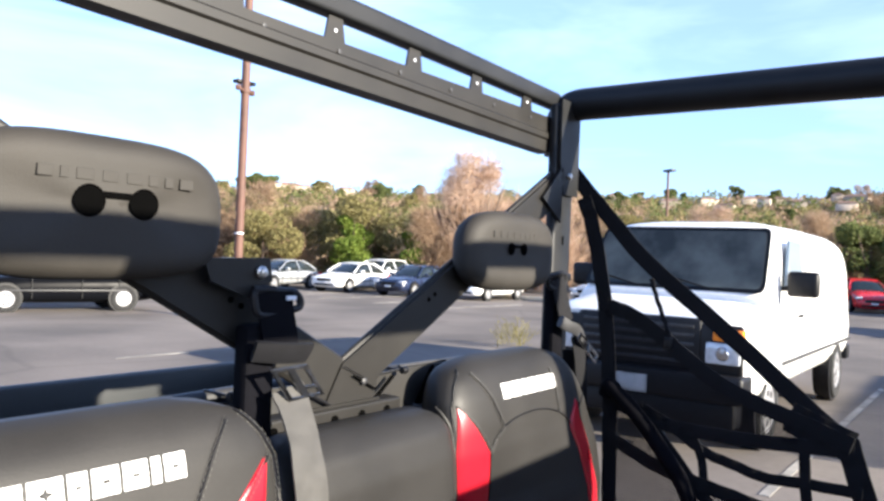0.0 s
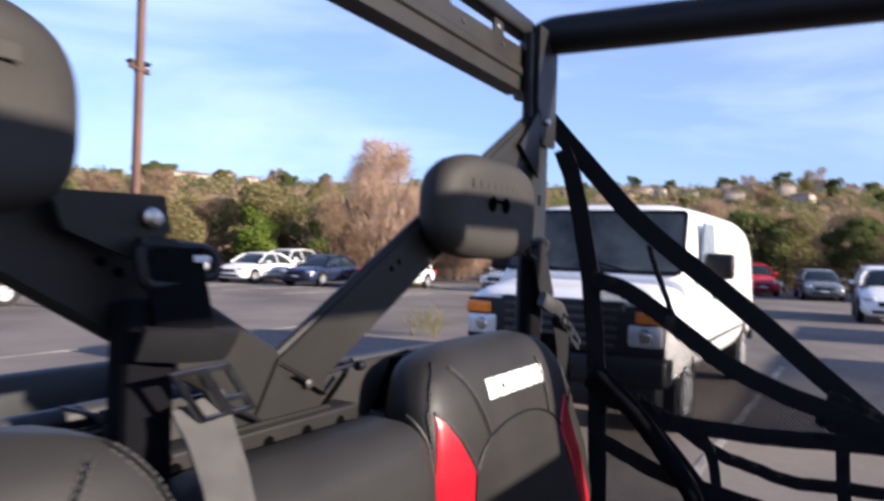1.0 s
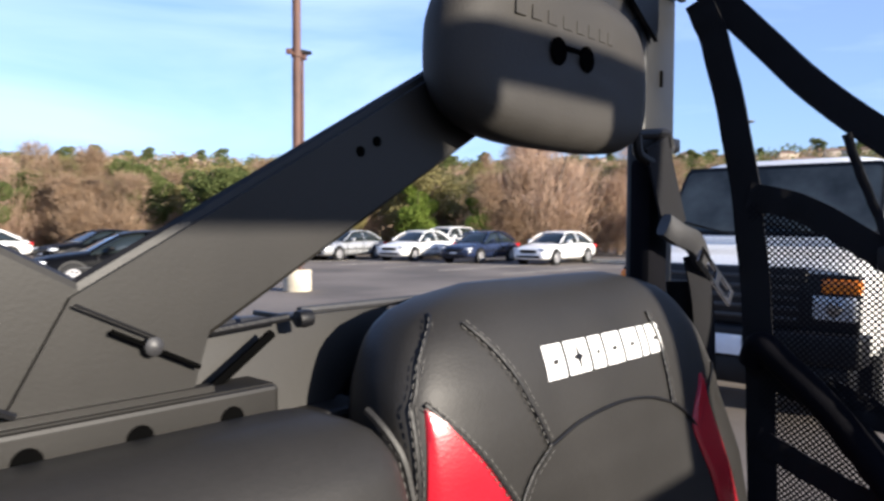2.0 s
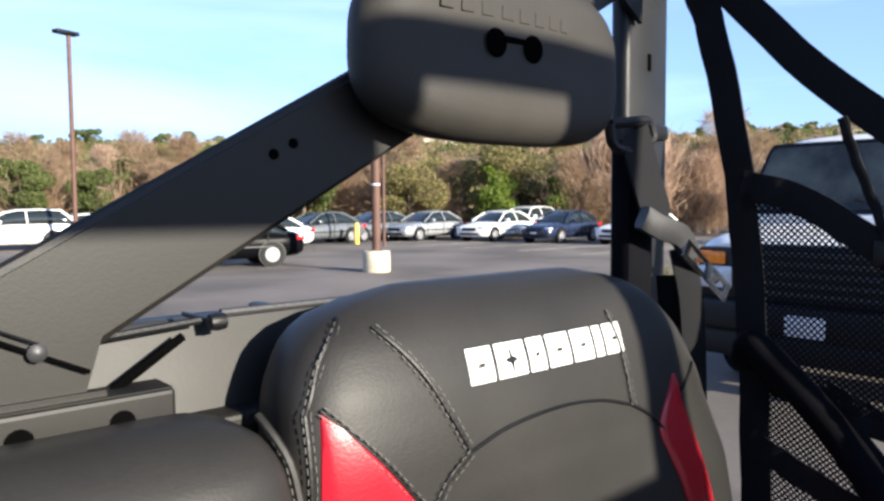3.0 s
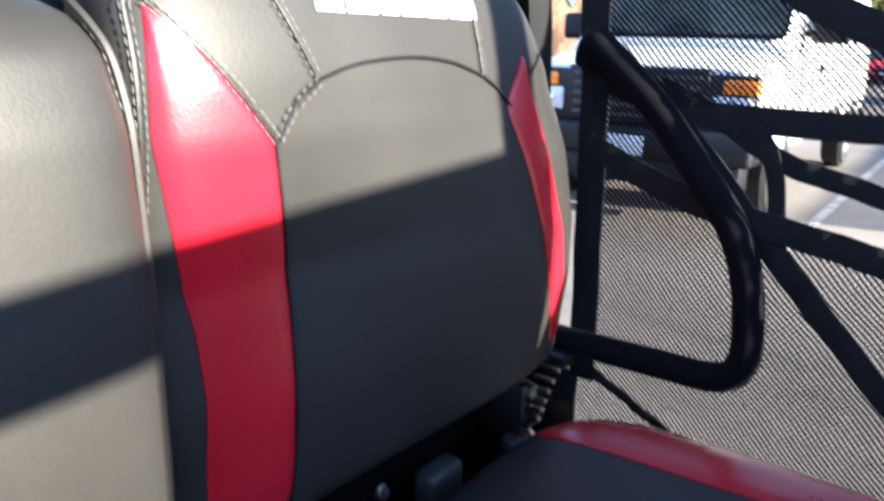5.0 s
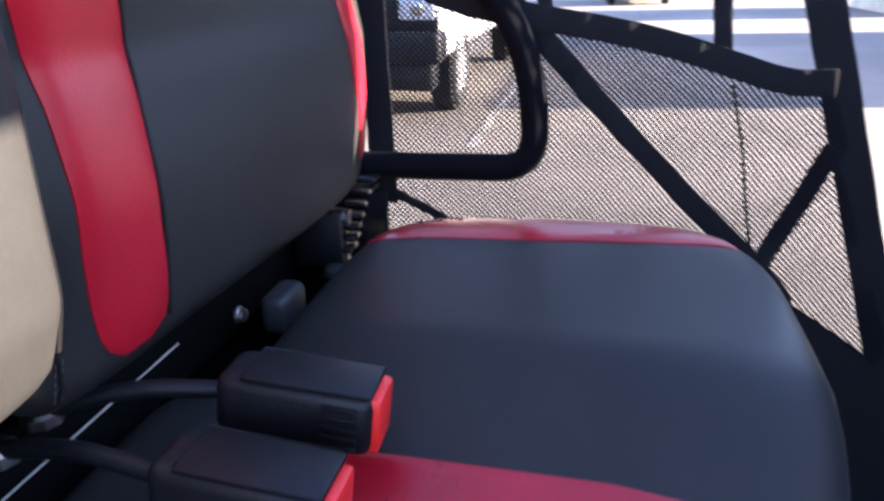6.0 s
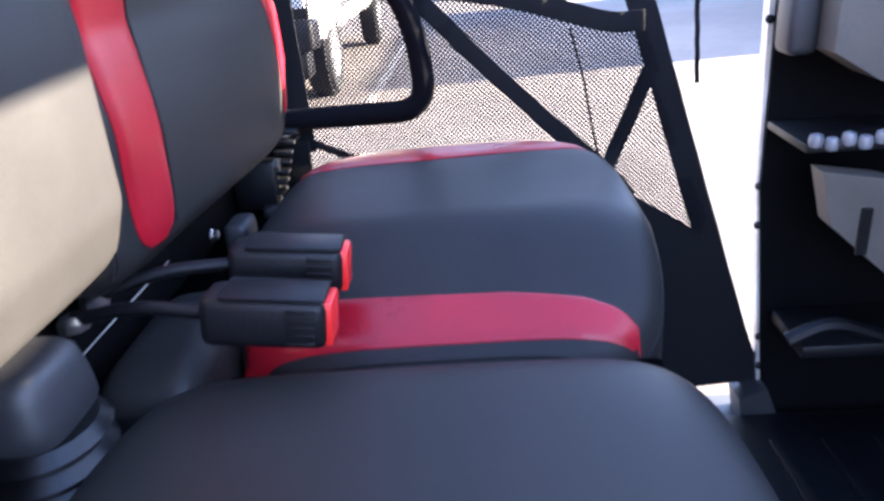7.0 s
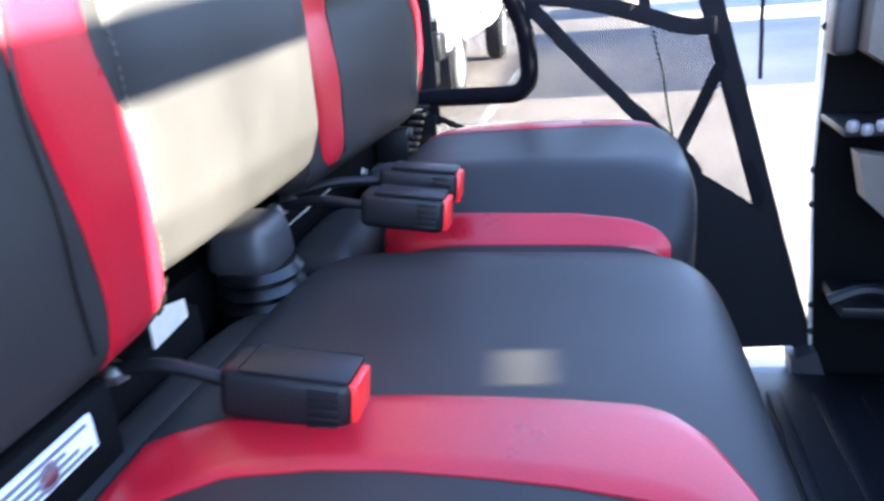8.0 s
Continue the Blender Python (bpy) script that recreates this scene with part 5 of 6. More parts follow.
part("slant_panel", solid([(0.60, 0.650, 1.374), (0.982, 0.650, 1.374), (1.058, 0.668, 1.440), (0.60, 0.668, 1.437), (0.60, 0.664, 1.370), (0.982, 0.664, 1.370), (1.058, 0.680, 1.438), (0.60, 0.680, 1.435)], [(0, 1, 2, 3), (4, 7, 6, 5), (0, 4, 5, 1), (1, 5, 6, 2), (2, 6, 7, 3), (3, 7, 4, 0)]), M_STEEL, bed, "taupe sloping steel panel", smooth=False)

# ---- white van ----
def section(x, hw, z0, z1, n=4.0, cy=0.0, seg=28, taper=0.0, tuck=0.0):
    ring = []
    for k in range(seg):
        a = 2 * math.pi * (k + 0.5) / seg
        c, s = math.cos(a), math.sin(a)
        u, v = math.copysign(abs(c) ** (2 / n), c), math.copysign(abs(s) ** (2 / n), s)
        w = hw * (1 - taper * max(0, v) - tuck * max(0, -v))
        ring.append((x, cy + w * u, (z0 + z1) / 2 + (z1 - z0) / 2 * v))
    return ring


def wheel_parts(parent, x, y, r, w, out, rim_mat, arch=True, hub="alloy"):
    s = out
    tyre = part("wheel", lathe([(r * 0.62, -w / 2 * s), (r * 0.93, -w / 2 * s), (r, -w / 3 * s), (r, w / 3 * s), (r * 0.93, w / 2 * s), (r * 0.64, w / 2 * s), (r * 0.62, w * 0.3 * s)], (x, y, r), "y", 28), M_TYRE, parent, "black tyre")
    part("rim", lathe([(r * 0.63, w * 0.46 * s), (r * 0.58, w * 0.50 * s), (r * 0.52, w * 0.36 * s), (r * 0.2, w * 0.44 * s), (r * 0.17, w * 0.52 * s), (0.0, w * 0.53 * s)], (x, y, r), "y", 28), rim_mat, tyre, "wheel rim")
    holes = []
    for k in range(7):
        a = 2 * math.pi * k / 7
        holes.append(lathe([(r * 0.085, w * 0.415 * s), (r * 0.085, w * 0.47 * s), (0.0, w * 0.475 * s)], (x + r * 0.38 * math.cos(a), y, r + r * 0.38 * math.sin(a)), "y", 8))
    part("rim_opening", joined(*holes), M_DARK, tyre, "dark gaps between spokes")["kind"] = "stuff"
    if arch:
        part("wheel_arch", lathe([(r * 1.16, -w * 0.3 * s), (r * 1.16, w * 0.36 * s), (r * 1.08, w * 0.37 * s), (0.0, w * 0.2 * s)], (x, y, r * 1.06), "y", 28), M_DARK, parent, "dark wheel arch")


def build_van(x0, yc):
    v = thing("van", (x0 + 2.8, yc, 0.0), "white cargo van with a dark windscreen and black grille", "van")
    hw = 1.0
    rings = []
    for x, w, z0, z1, n, tp in ((0.02, 0.92, 0.62, 1.17, 6, 0.0), (0.08, 0.965, 0.52, 1.215, 7, 0.0), (0.25, 0.988, 0.46, 1.25, 7, 0.02), (0.55, hw, 0.42, 1.29, 7, 0.03), (0.88, hw, 0.40, 1.33, 7, 0.04)):
        rings.append(section(x0 + x, w, z0, z1, n, yc, 36, tp))
    nose = part("hood", loft(rings), P_VAN, v, "short white hood")
    rings = []
    for x, w, z1, n, tp in ((0.70, hw, 1.36, 8, 0.02), (0.80, hw, 1.46, 8, 0.05), (1.02, hw, 1.78, 8, 0.09), (1.16, hw, 1.98, 7, 0.115), (1.30, hw, 2.05, 6.5, 0.12), (1.7, hw, 2.085, 6.5, 0.12), (3.0, hw, 2.10, 6.5, 0.12), (4.8, hw, 2.09, 6.5, 0.12), (5.35, 0.99, 2.06, 6, 0.12), (5.50, 0.955, 2.0, 5, 0.12), (5.54, 0.90, 1.92, 5, 0.12)):
        rings.append(section(x0 + x, w, 0.40, z1, n, yc, 36, tp))
    body = part("body", loft(rings), P_VAN, v, "plain white van body")
    # windscreen, laid just proud of the sloping front
    def screen(y0, y1, z0, z1, out, name, mat, parent, label):
        def xs(z):
            return x0 + float(np.interp(z, [1.20, 1.36, 1.46, 1.78, 1.98], [0.64, 0.70, 0.80, 1.02, 1.16])) - out
        n = 16
        verts, faces = [], []
        for lay in (0, 0.03):
            for i in range(n + 1):
                v = math.copysign(1 - (1 - abs(2 * i / n - 1)) ** 1.7, i - n / 2)
                z = (z0 + z1) / 2 + (z1 - z0) / 2 * v
                k = (1 - 0.055 * (v + 1) / 2) * (0.93 + 0.07 * (1 - min(abs(v), 0.9999) ** 9) ** (1 / 3))
                for y in (y0, y1):
                    verts.append((xs(z) + lay, yc + y * k, z))
        for i in range(n):
            a = 2 * i
            faces += [(a, a + 1, a + 3, a + 2), (a + 2 * n + 2, a + 2 * n + 4, a + 2 * n + 5, a + 2 * n + 3), (a, a + 2, a + 2 * n + 4, a + 2 * n + 2), (a + 1, a + 2 * n + 3, a + 2 * n + 5, a + 3)]
        return part(name, (verts, faces), mat, parent, label)
    gasket = screen(-0.93, 0.93, 1.385, 2.0, 0.008, "screen_gasket", M_DARK, v, "black windscreen gasket")
    screen(-0.895, 0.895, 1.42, 1.965, 0.014, "windscreen", M_SCREEN, gasket, "dark windscreen glass with blotchy reflections painted in")
    for y in (-0.45, 0.30):
        part("wiper", tube([(x0 + 0.73, yc + y, 1.40), (x0 + 0.80, yc + y + 0.45, 1.50)], 0.008, 6), M_DARK, v, "black wiper")
    # front end
    part("front_panel", box(x0 - 0.025, x0 + 0.06, yc - 0.955, yc + 0.955, 0.70, 1.13, 0.03), M_DARK, v, "black front panel round the lamps")
    grille = part("grille", box(x0 - 0.045, x0 + 0.10, yc - 0.60, yc + 0.60, 0.72, 1.165, 0.03), M_DARK, v, "black grille surround")
    for k in range(5):
        part("grille_bar", box(x0 - 0.056, x0 - 0.02, yc - 0.54, yc + 0.54, 0.78 + 0.075 * k, 0.81 + 0.075 * k, 0.005), M_GREY, grille, "grey grille bar")
    for s in (-1, 1):
        lamp = part("headlamp", box(x0 - 0.045, x0 + 0.12, yc + s * 0.79 - 0.15, yc + s * 0.79 + 0.15, 0.80, 0.98, 0.02), M_LAMP, v, "clear headlamp")
        part("lamp_bulb", lathe([(0.0, -0.02), (0.05, -0.015), (0.07, 0.01)], (x0 - 0.042, yc + s * 0.79, 0.89), "x", 16), M_CHROME, lamp, "chrome reflector")
        part("indicator", box(x0 - 0.045, x0 + 0.07, yc + s * 0.83 - 0.13, yc + s * 0.83 + 0.13, 0.992, 1.095, 0.015), M_AMBER, v, "amber turn signal")
        mir = part("mirror", box(x0 + 1.18, x0 + 1.30, yc + s * 1.17 - 0.145, yc + s * 1.17 + 0.145, 1.36, 1.60, 0.04, 3), M_DARK, v, "large black door mirror")
        part("mirror_arm", tube([(x0 + 1.25, yc + s * 0.97, 1.43), (x0 + 1.24, yc + s * 1.12, 1.45)], 0.025, 8), M_DARK, mir)
        part("mirror_glass", box(x0 + 1.296, x0 + 1.304, yc + s * 1.17 - 0.12, yc + s * 1.17 + 0.12, 1.39, 1.57, 0.002), M_CHROME, mir, "mirror glass")
        y = yc + s * 1.003
        def side_x(z):
            return 0.996 - 0.12 * max(0.0, (z - 1.25) / 0.85) ** 5
        win = [(x0 + 1.30, 1.42), (x0 + 2.10, 1.42), (x0 + 2.10, 1.90), (x0 + 1.52, 1.90), (x0 + 1.34, 1.60)]
        verts = [(a, yc + s * (side_x(b) + d), b) for d in (-0.02, 0.006) for a, b in win]
        n = len(win)
        wf = part("door_window", (verts, [tuple(range(n)), tuple(range(n, 2 * n))] + [(i, (i + 1) % n, n + (i + 1) % n, n + i) for i in range(n)]), M_SIDEGLASS, v, "door window with the sky's reflection painted as pale blue", smooth=False)
        for xx in (1.22, 2.18):
            part("panel_gap", box(x0 + xx, x0 + xx + 0.008, y - 0.012 if s > 0 else y - 0.002, y + 0.002 if s > 0 else y + 0.012, 0.55, 1.90 if xx > 2 else 1.35), M_LABEL, v, "door shut line", smooth=False)
        part("door_handle", box(x0 + 2.0, x0 + 2.13, y - 0.01, y + 0.01, 1.13, 1.16, 0.006) if s > 0 else box(x0 + 2.0, x0 + 2.13, y - 0.016, y + 0.01, 1.13, 1.16, 0.006), M_DARK, v, "black door handle")
        part("side_moulding", box(x0 + 1.25, x0 + 5.4, y - 0.006, y + 0.006, 0.70, 0.74, 0.003), M_GREY, v, "grey side moulding")
        wheel_parts(v, x0 + 0.82, yc + s * 0.875, 0.365, 0.24, s, M_RIM)
        wheel_parts(v, x0 + 4.48, yc + s * 0.875, 0.365, 0.24, s, M_RIM)
        part("tail_lamp", box(x0 + 5.44, x0 + 5.56, yc + s * 0.88 - 0.06, yc + s * 0.88 + 0.06, 0.95, 1.30, 0.02), M_TAIL, v, "red tail lamp")
    part("front_bumper", box(x0 - 0.12, x0 + 0.22, yc - 0.99, yc + 0.99, 0.48, 0.72, 0.04, 3), M_DARK, v, "scuffed dark bumper")
    part("air_dam", box(x0 - 0.02, x0 + 0.25, yc - 0.90, yc + 0.90, 0.26, 0.48, 0.03), M_DARK, v, "black lower air dam")
    part("plate", box(x0 - 0.135, x0 - 0.12, yc + 0.0 - 0.15, yc + 0.15, 0.50, 0.65, 0.003), M_LABEL, v, "blank white registration plate")
    part("rear_bumper", box(x0 + 5.45, x0 + 5.66, yc - 0.97, yc + 0.97, 0.42, 0.62, 0.03), M_DARK, v, "black rear bumper")
    return v


van = build_van(6.6, 2.50)
van.location.z = -0.05
van.scale = (1.0, 1.0, 1.055)


# ---- parked cars ----
def stand(x, y, turn):
    return pose(x, y, ground_h(x, y), 0, 0, turn)


def build_car(name, at, paint_mat, label, kind="sedan", rim=None):
    """A car with its nose towards -x, standing at the given place."""
    ob = thing(name, (0, 0, 0), label, "car", "parked cars")
    up = 0.0 if kind == "sedan" else 0.14
    body = [(-2.27, 0.66, 0.34, 0.62), (-2.22, 0.76, 0.26, 0.70), (-2.05, 0.83, 0.22, 0.78), (-1.5, 0.875, 0.2, 0.87 + up * 0.6), (-0.95, 0.885, 0.2, 0.93 + up), (0.0, 0.89, 0.2, 0.95 + up), (1.1, 0.89, 0.2, 0.97 + up), (1.7, 0.875, 0.22, 0.97 + up), (2.1, 0.83, 0.26, 0.93 + up), (2.24, 0.77, 0.32, 0.84 + up), (2.28, 0.70, 0.40, 0.76)]
    shell = part("body", loft([section(x, w, z0, z1, 4.5, 0, 28, 0.10, 0.08) for x, w, z0, z1 in body]), paint_mat, ob, "painted car body")
    if kind == "sedan":
        cab_t = [(-0.98, 0.80, 0.955), (-0.60, 0.79, 1.16), (-0.22, 0.775, 1.35), (0.05, 0.77, 1.41), (0.5, 0.77, 1.435), (0.95, 0.77, 1.40), (1.35, 0.775, 1.25), (1.78, 0.79, 1.0)]
    else:
        cab_t = [(-0.98, 0.82, 1.10), (-0.60, 0.81, 1.36), (-0.30, 0.80, 1.54), (0.1, 0.795, 1.62), (0.9, 0.795, 1.64), (1.6, 0.795, 1.60), (1.95, 0.80, 1.40), (2.12, 0.80, 1.12)]
    part("glasshouse", loft([section(x, w, 0.80 + up, z, 3.6, 0, 28, 0.22) for x, w, z in cab_t]), M_CLEAR, ob, "dark car windows")
    roof_t = [(x, w, z) for x, w, z in cab_t[2:-2]]
    part("roof", loft([section(x, (w * 0.80), z - 0.075, z + 0.012, 3.2, 0, 20) for x, w, z in roof_t]), paint_mat, ob, "painted roof")
    for s in (-1, 1):
        def pillar(i, j, k=1.0):
            (xa, wa, za), (xb, wb, zb) = cab_t[i], cab_t[j]
            return tube([(xa, s * wa * 0.985, za - 0.03), ((xa + xb) / 2, s * (wa * 0.97 + wb * 0.86) / 2, (za + zb) / 2 - 0.005), (xb, s * wb * 0.76, zb - 0.015)], 0.032 * k, 6)
        for post in (pillar(0, 2), pillar(-1, -3, 1.5), tube([(0.42, s * 0.885, 0.95 + up), (0.40, s * 0.77, 1.2 + up), (0.38, s * 0.64, cab_t[4][2] - 0.03)], 0.03, 6)):
            part("pillar", post, paint_mat, ob, "painted window pillar")
        part("mirror", box(-0.62, -0.46, s * 0.98 - 0.09, s * 0.98 + 0.09, 0.94 + up, 1.06 + up, 0.03), paint_mat, ob, "door mirror")
        part("headlamp", box(-2.24, -1.95, s * 0.64 - 0.15, s * 0.64 + 0.15, 0.60 + up * 0.5, 0.72 + up * 0.5, 0.03), M_LAMP, ob, "clear headlamp")
        part("tail_lamp", box(2.02, 2.27, s * 0.68 - 0.14, s * 0.68 + 0.14, 0.70 + up, 0.84 + up, 0.03), M_TAIL, ob, "red tail lamp")
        part("door_seam", joined(*[box(x, x + 0.012, s * 0.884 - 0.008, s * 0.884 + 0.008, 0.34, 0.90 + up) for x in (-0.82, 0.32, 1.22)]), M_DARK, ob, "door shut lines", smooth=False)
        part("side_trim", box(-1.3, 1.4, s * 0.893 - 0.008, s * 0.893 + 0.008, 0.52, 0.56, 0.004), M_DARK if paint_mat is not P_BLACK else M_GREY, ob, "side rubbing strip")
        for x in (-1.38, 1.34):
            wheel_parts(ob, x, s * 0.80, 0.325 + up * 0.25, 0.2, s, rim or M_RIM)
    part("grille", box(-2.29, -2.15, -0.40, 0.40, 0.52, 0.66, 0.02), M_DARK, ob, "black grille")
    part("lower_grille", box(-2.28, -2.1, -0.55, 0.55, 0.32, 0.42, 0.02), M_DARK, ob, "black lower intake")
    part("plate", box(-2.295, -2.285, -0.16, 0.16, 0.44, 0.51), M_LABEL, ob, "blank plate", smooth=False)
    ob.matrix_basis = at
    return ob


white_sedan = build_car("parked_car", stand(26.3, 25.3, 9), P_WHITE, "white sedan parked on the asphalt")
black_sedan = build_car("parked_car", stand(9.25, 19.3, -13), P_BLACK, "black older sedan with bright alloy wheels parked alone")
blue_sedan = build_car("parked_car", stand(26.9, 21.8, 8), P_BLUE, "dark blue sedan parked in a bay")
silver_sedan = build_car("parked_car", stand(24.2, 28.2, 8), P_SILVER, "silver sedan parked in a bay")
white_suv = build_car("parked_car", stand(26.3, -0.55, 3), P_WHITE, "white sport utility car parked nose out", "suv")
red_suv = build_car("parked_car", stand(42.0, 5.2, 20), P_RED, "red off-road car parked by the trees", "suv")
grey_sedan = build_car("parked_car", stand(39.4, 2.0, 10), P_GREY, "grey sedan parked by the trees")


def again(ob, m, label):
    return tagged(copy_thing(ob, m), label)


again(white_sedan, stand(28.0, 18.4, 3), "white sedan parked beside the blue one")
again(white_suv, stand(30.6, 27.4, 8), "white sport utility car behind the row")
again(white_sedan, stand(13.0, 24.9, -6), "white sedan parked behind the black one")
again(grey_sedan, stand(18.4, 29.0, 6), "dark grey sedan in the back row")
again(black_sedan, stand(16.3, 30.6, 6), "black sedan in the back row")
again(black_sedan, stand(13.6, 31.6, 4), "black sedan in the back row")
again(white_suv, stand(7.2, 33.6, -8), "white sport utility car in the back bays")
again(white_sedan, stand(10.4, 37.0, 0), "white sedan in the back row")
again(grey_sedan, stand(22.0, 29.6, 6), "grey sedan in the back row")
again(silver_sedan, stand(40.2, -0.8, 6), "silver sedan parked by the trees")
again(black_sedan, stand(39.8, -3.6, 3), "black sedan parked by the trees")
again(silver_sedan, stand(31.5, 14.2, 3), "silver sedan in the far row")
again(white_sedan, stand(33.5, 10.6, 3), "white sedan in the far row")


# ---- lamp posts ----
def lamp_post(at, h, r, label, footing=True, head="box", collar=None):
    ob = thing("lamp_post", (0, 0, 0), label, "lamp post", "lamp posts")
    z0 = 0.45 if footing else 0.0
    part("pole", tube([(0, 0, 0), (0, 0, h * 0.5), (0, 0, h)], [r, r * 0.94, r * 0.86], 14), M_RUST, ob, "weathered brown pole")
    if footing:
        part("footing", lathe([(0.33, 0.0), (0.34, 0.02), (0.335, 0.49), (0.31, 0.52), (0.0, 0.53)], (0, 0, 0), "z", 24), M_CONCRETE, ob, "round pale concrete footing")
        part("base_plate", box(-0.15, 0.15, -0.15, 0.15, 0.525, 0.545, 0.003), M_RUST, ob, "square base plate")
    if collar:
        part("collar", joined(tube([(-0.32, 0.1, collar), (0.32, -0.1, collar)], 0.03, 8), lathe([(0.0, collar - 0.06), (0.13, collar - 0.06), (0.13, collar + 0.06), (0.0, collar + 0.06)], (0, 0, 0), "z", 14), box(-0.38, -0.26, 0.04, 0.16, collar - 0.05, collar + 0.07, 0.01), box(0.26, 0.38, -0.16, -0.04, collar - 0.05, collar + 0.07, 0.01)), M_RUST, ob, "cross arm with two fittings")
        for z in (2.12,):
            part("band", lathe([(r * 1.03, z), (r * 1.03, z + 0.04)], (0, 0, 0), "z", 14), M_LABEL, ob, "pale paper band")
    part("lamp_head", box(-0.55, 0.35, -0.18, 0.18, h - 0.02, h + 0.12, 0.03), M_DARK, ob, "dark flat lamp head")
    ob.matrix_basis = at
    return ob


lamp_post(pose(11.36, 14.75, -0.15, 0, 0, 40), 9.8, 0.110, "brown lamp post on a round concrete footing", collar=5.66)
far_lamp = lamp_post(stand(8.6, 30.2, 20), 8.1, 0.085, "slim lamp post with a flat lamp head", False)
again(far_lamp, stand(47, 17.2, 60), "slim lamp post behind the van")
thin = lamp_post(stand(19.0, 24.7, 0), 8.6, 0.065, "thin brown post among the parked cars", False)
bollard = thing("bollard", (19.35, 27.2, -0.27), "yellow bollard at the end of a bay", "bollard")
part("bollard_post", lathe([(0.11, 0.0), (0.11, 0.85), (0.08, 0.93), (0.0, 0.96)], (19.35, 27.2, -0.27), "z", 16), M_YELLOW, bollard)


# ---- plants ----
def leaf_cloud(n, blobs, size, up=0.3, long=1.0):
    """Small bent leaf clumps scattered through overlapping uneven blobs."""
    verts, faces = [], []
    for _ in range(n):
        c, r = blobs[random.randrange(len(blobs))]
        while True:
            p = Vector((random.uniform(-1, 1), random.uniform(-1, 1), random.uniform(-1, 1)))
            if 0.25 < p.length < 1:
                break
        p = p.normalized() * (p.length ** 0.45)
        q = Vector((c[0] + p.x * r[0], c[1] + p.y * r[1], c[2] + p.z * r[2]))
        a = Vector((random.gauss(0, 1), random.gauss(0, 1), random.gauss(0, 1) + up)).normalized()
        b = a.orthogonal().normalized()
        b.rotate(Matrix.Rotation(random.uniform(0, 6.28), 3, a))
        s = size * random.uniform(0.5, 1.3)
        k = len(verts)
        verts += [q - a * s * long, q + b * s * 0.55, q + a * s * long, q - b * s * 0.55 + a.cross(b) * s * 0.25]
        faces.append((k, k + 1, k + 2, k + 3))
    return solid(verts, faces)


def twig_cloud(n, h, spread, size=0.02):
    """Bare upright shoots that fan out from the stems, with side twigs."""
    verts, faces = [], []
    for _ in range(n):
        a = random.uniform(0, 6.28)
        r = spread * math.sqrt(random.random())
        z0 = random.uniform(0.02, 0.55) * h * (1 - 0.4 * r / spread)
        p = Vector((math.cos(a) * r * 0.7, math.sin(a) * r * 0.7, z0))
        d = Vector((math.cos(a) * 0.45 * r / spread + random.gauss(0, 0.28), math.sin(a) * 0.45 * r / spread + random.gauss(0, 0.28), random.uniform(0.5, 1.0))).normalized()
        ln = random.uniform(0.12, 0.42) * h
        for _ in range(3):
            q = p + d * ln * 0.55
            s = d.orthogonal().normalized() * size * random.uniform(0.6, 1.4)
            s.rotate(Matrix.Rotation(random.uniform(0, 6.28), 3, d))
            k = len(verts)
            verts += [p - s, p + s, q + s * 0.5, q - s * 0.5]
            faces.append((k, k + 1, k + 2, k + 3))
            p = q
            d = (d + Vector((random.gauss(0, 0.35), random.gauss(0, 0.35), random.gauss(0.05, 0.2)))).normalized()
            ln *= 0.75
    return solid(verts, faces)


def haze(n, blobs, size):
    """Short fine twigs that point outwards through rounded blobs."""
    verts, faces = [], []
    for _ in range(n):
        c, r = blobs[random.randrange(len(blobs))]
        p = Vector((random.gauss(0, 1), random.gauss(0, 1), random.gauss(0.2, 1))).normalized()
        q = Vector(c) + Vector((p.x * r[0], p.y * r[1], p.z * r[2])) * random.random() ** 0.4
        d = (p + Vector((random.gauss(0, 0.7), random.gauss(0, 0.7), random.gauss(0.3, 0.5)))).normalized()
        s = d.orthogonal().normalized()
        s.rotate(Matrix.Rotation(random.uniform(0, 6.28), 3, d))
        s *= size * random.uniform(0.5, 1.4)
        d *= random.uniform(0.2, 0.6)
        k = len(verts)
        verts += [q - s, q + s, q + d + s * 0.4, q + d - s * 0.4]
        faces.append((k, k + 1, k + 2, k + 3))
    return solid(verts, faces)


def limbs(h, r, spread, n=5):
    out = [tube([(0, 0, -0.1), (0.05 * h * 0.1, 0, h * 0.3), (0.02, 0.04, h * 0.62)], [r, r * 0.75, r * 0.35], 8)]
    for k in range(n):
        a = 6.28 * k / n + random.uniform(-0.4, 0.4)
        z = h * random.uniform(0.22, 0.45)
        e = spread * random.uniform(0.5, 0.85)
        out.append(tube([(0, 0, z), (math.cos(a) * e * 0.45, math.sin(a) * e * 0.45, z + h * 0.17), (math.cos(a) * e, math.sin(a) * e, z + h * random.uniform(0.3, 0.45))], [r * 0.45, r * 0.3, r * 0.1], 6))
    return joined(*out)


def blobs_for(h, spread, n, low=0.25):
    out = []
    for _ in range(n):
        a, r = random.uniform(0, 6.28), spread * 0.62 * math.sqrt(random.random())
        z = random.uniform(low, 0.88) * h
        k = spread * random.uniform(0.26, 0.50) * (1.15 - 0.5 * z / h)
        out.append(((math.cos(a) * r, math.sin(a) * r, z), (k, k, k * random.uniform(0.6, 0.9))))
    return out


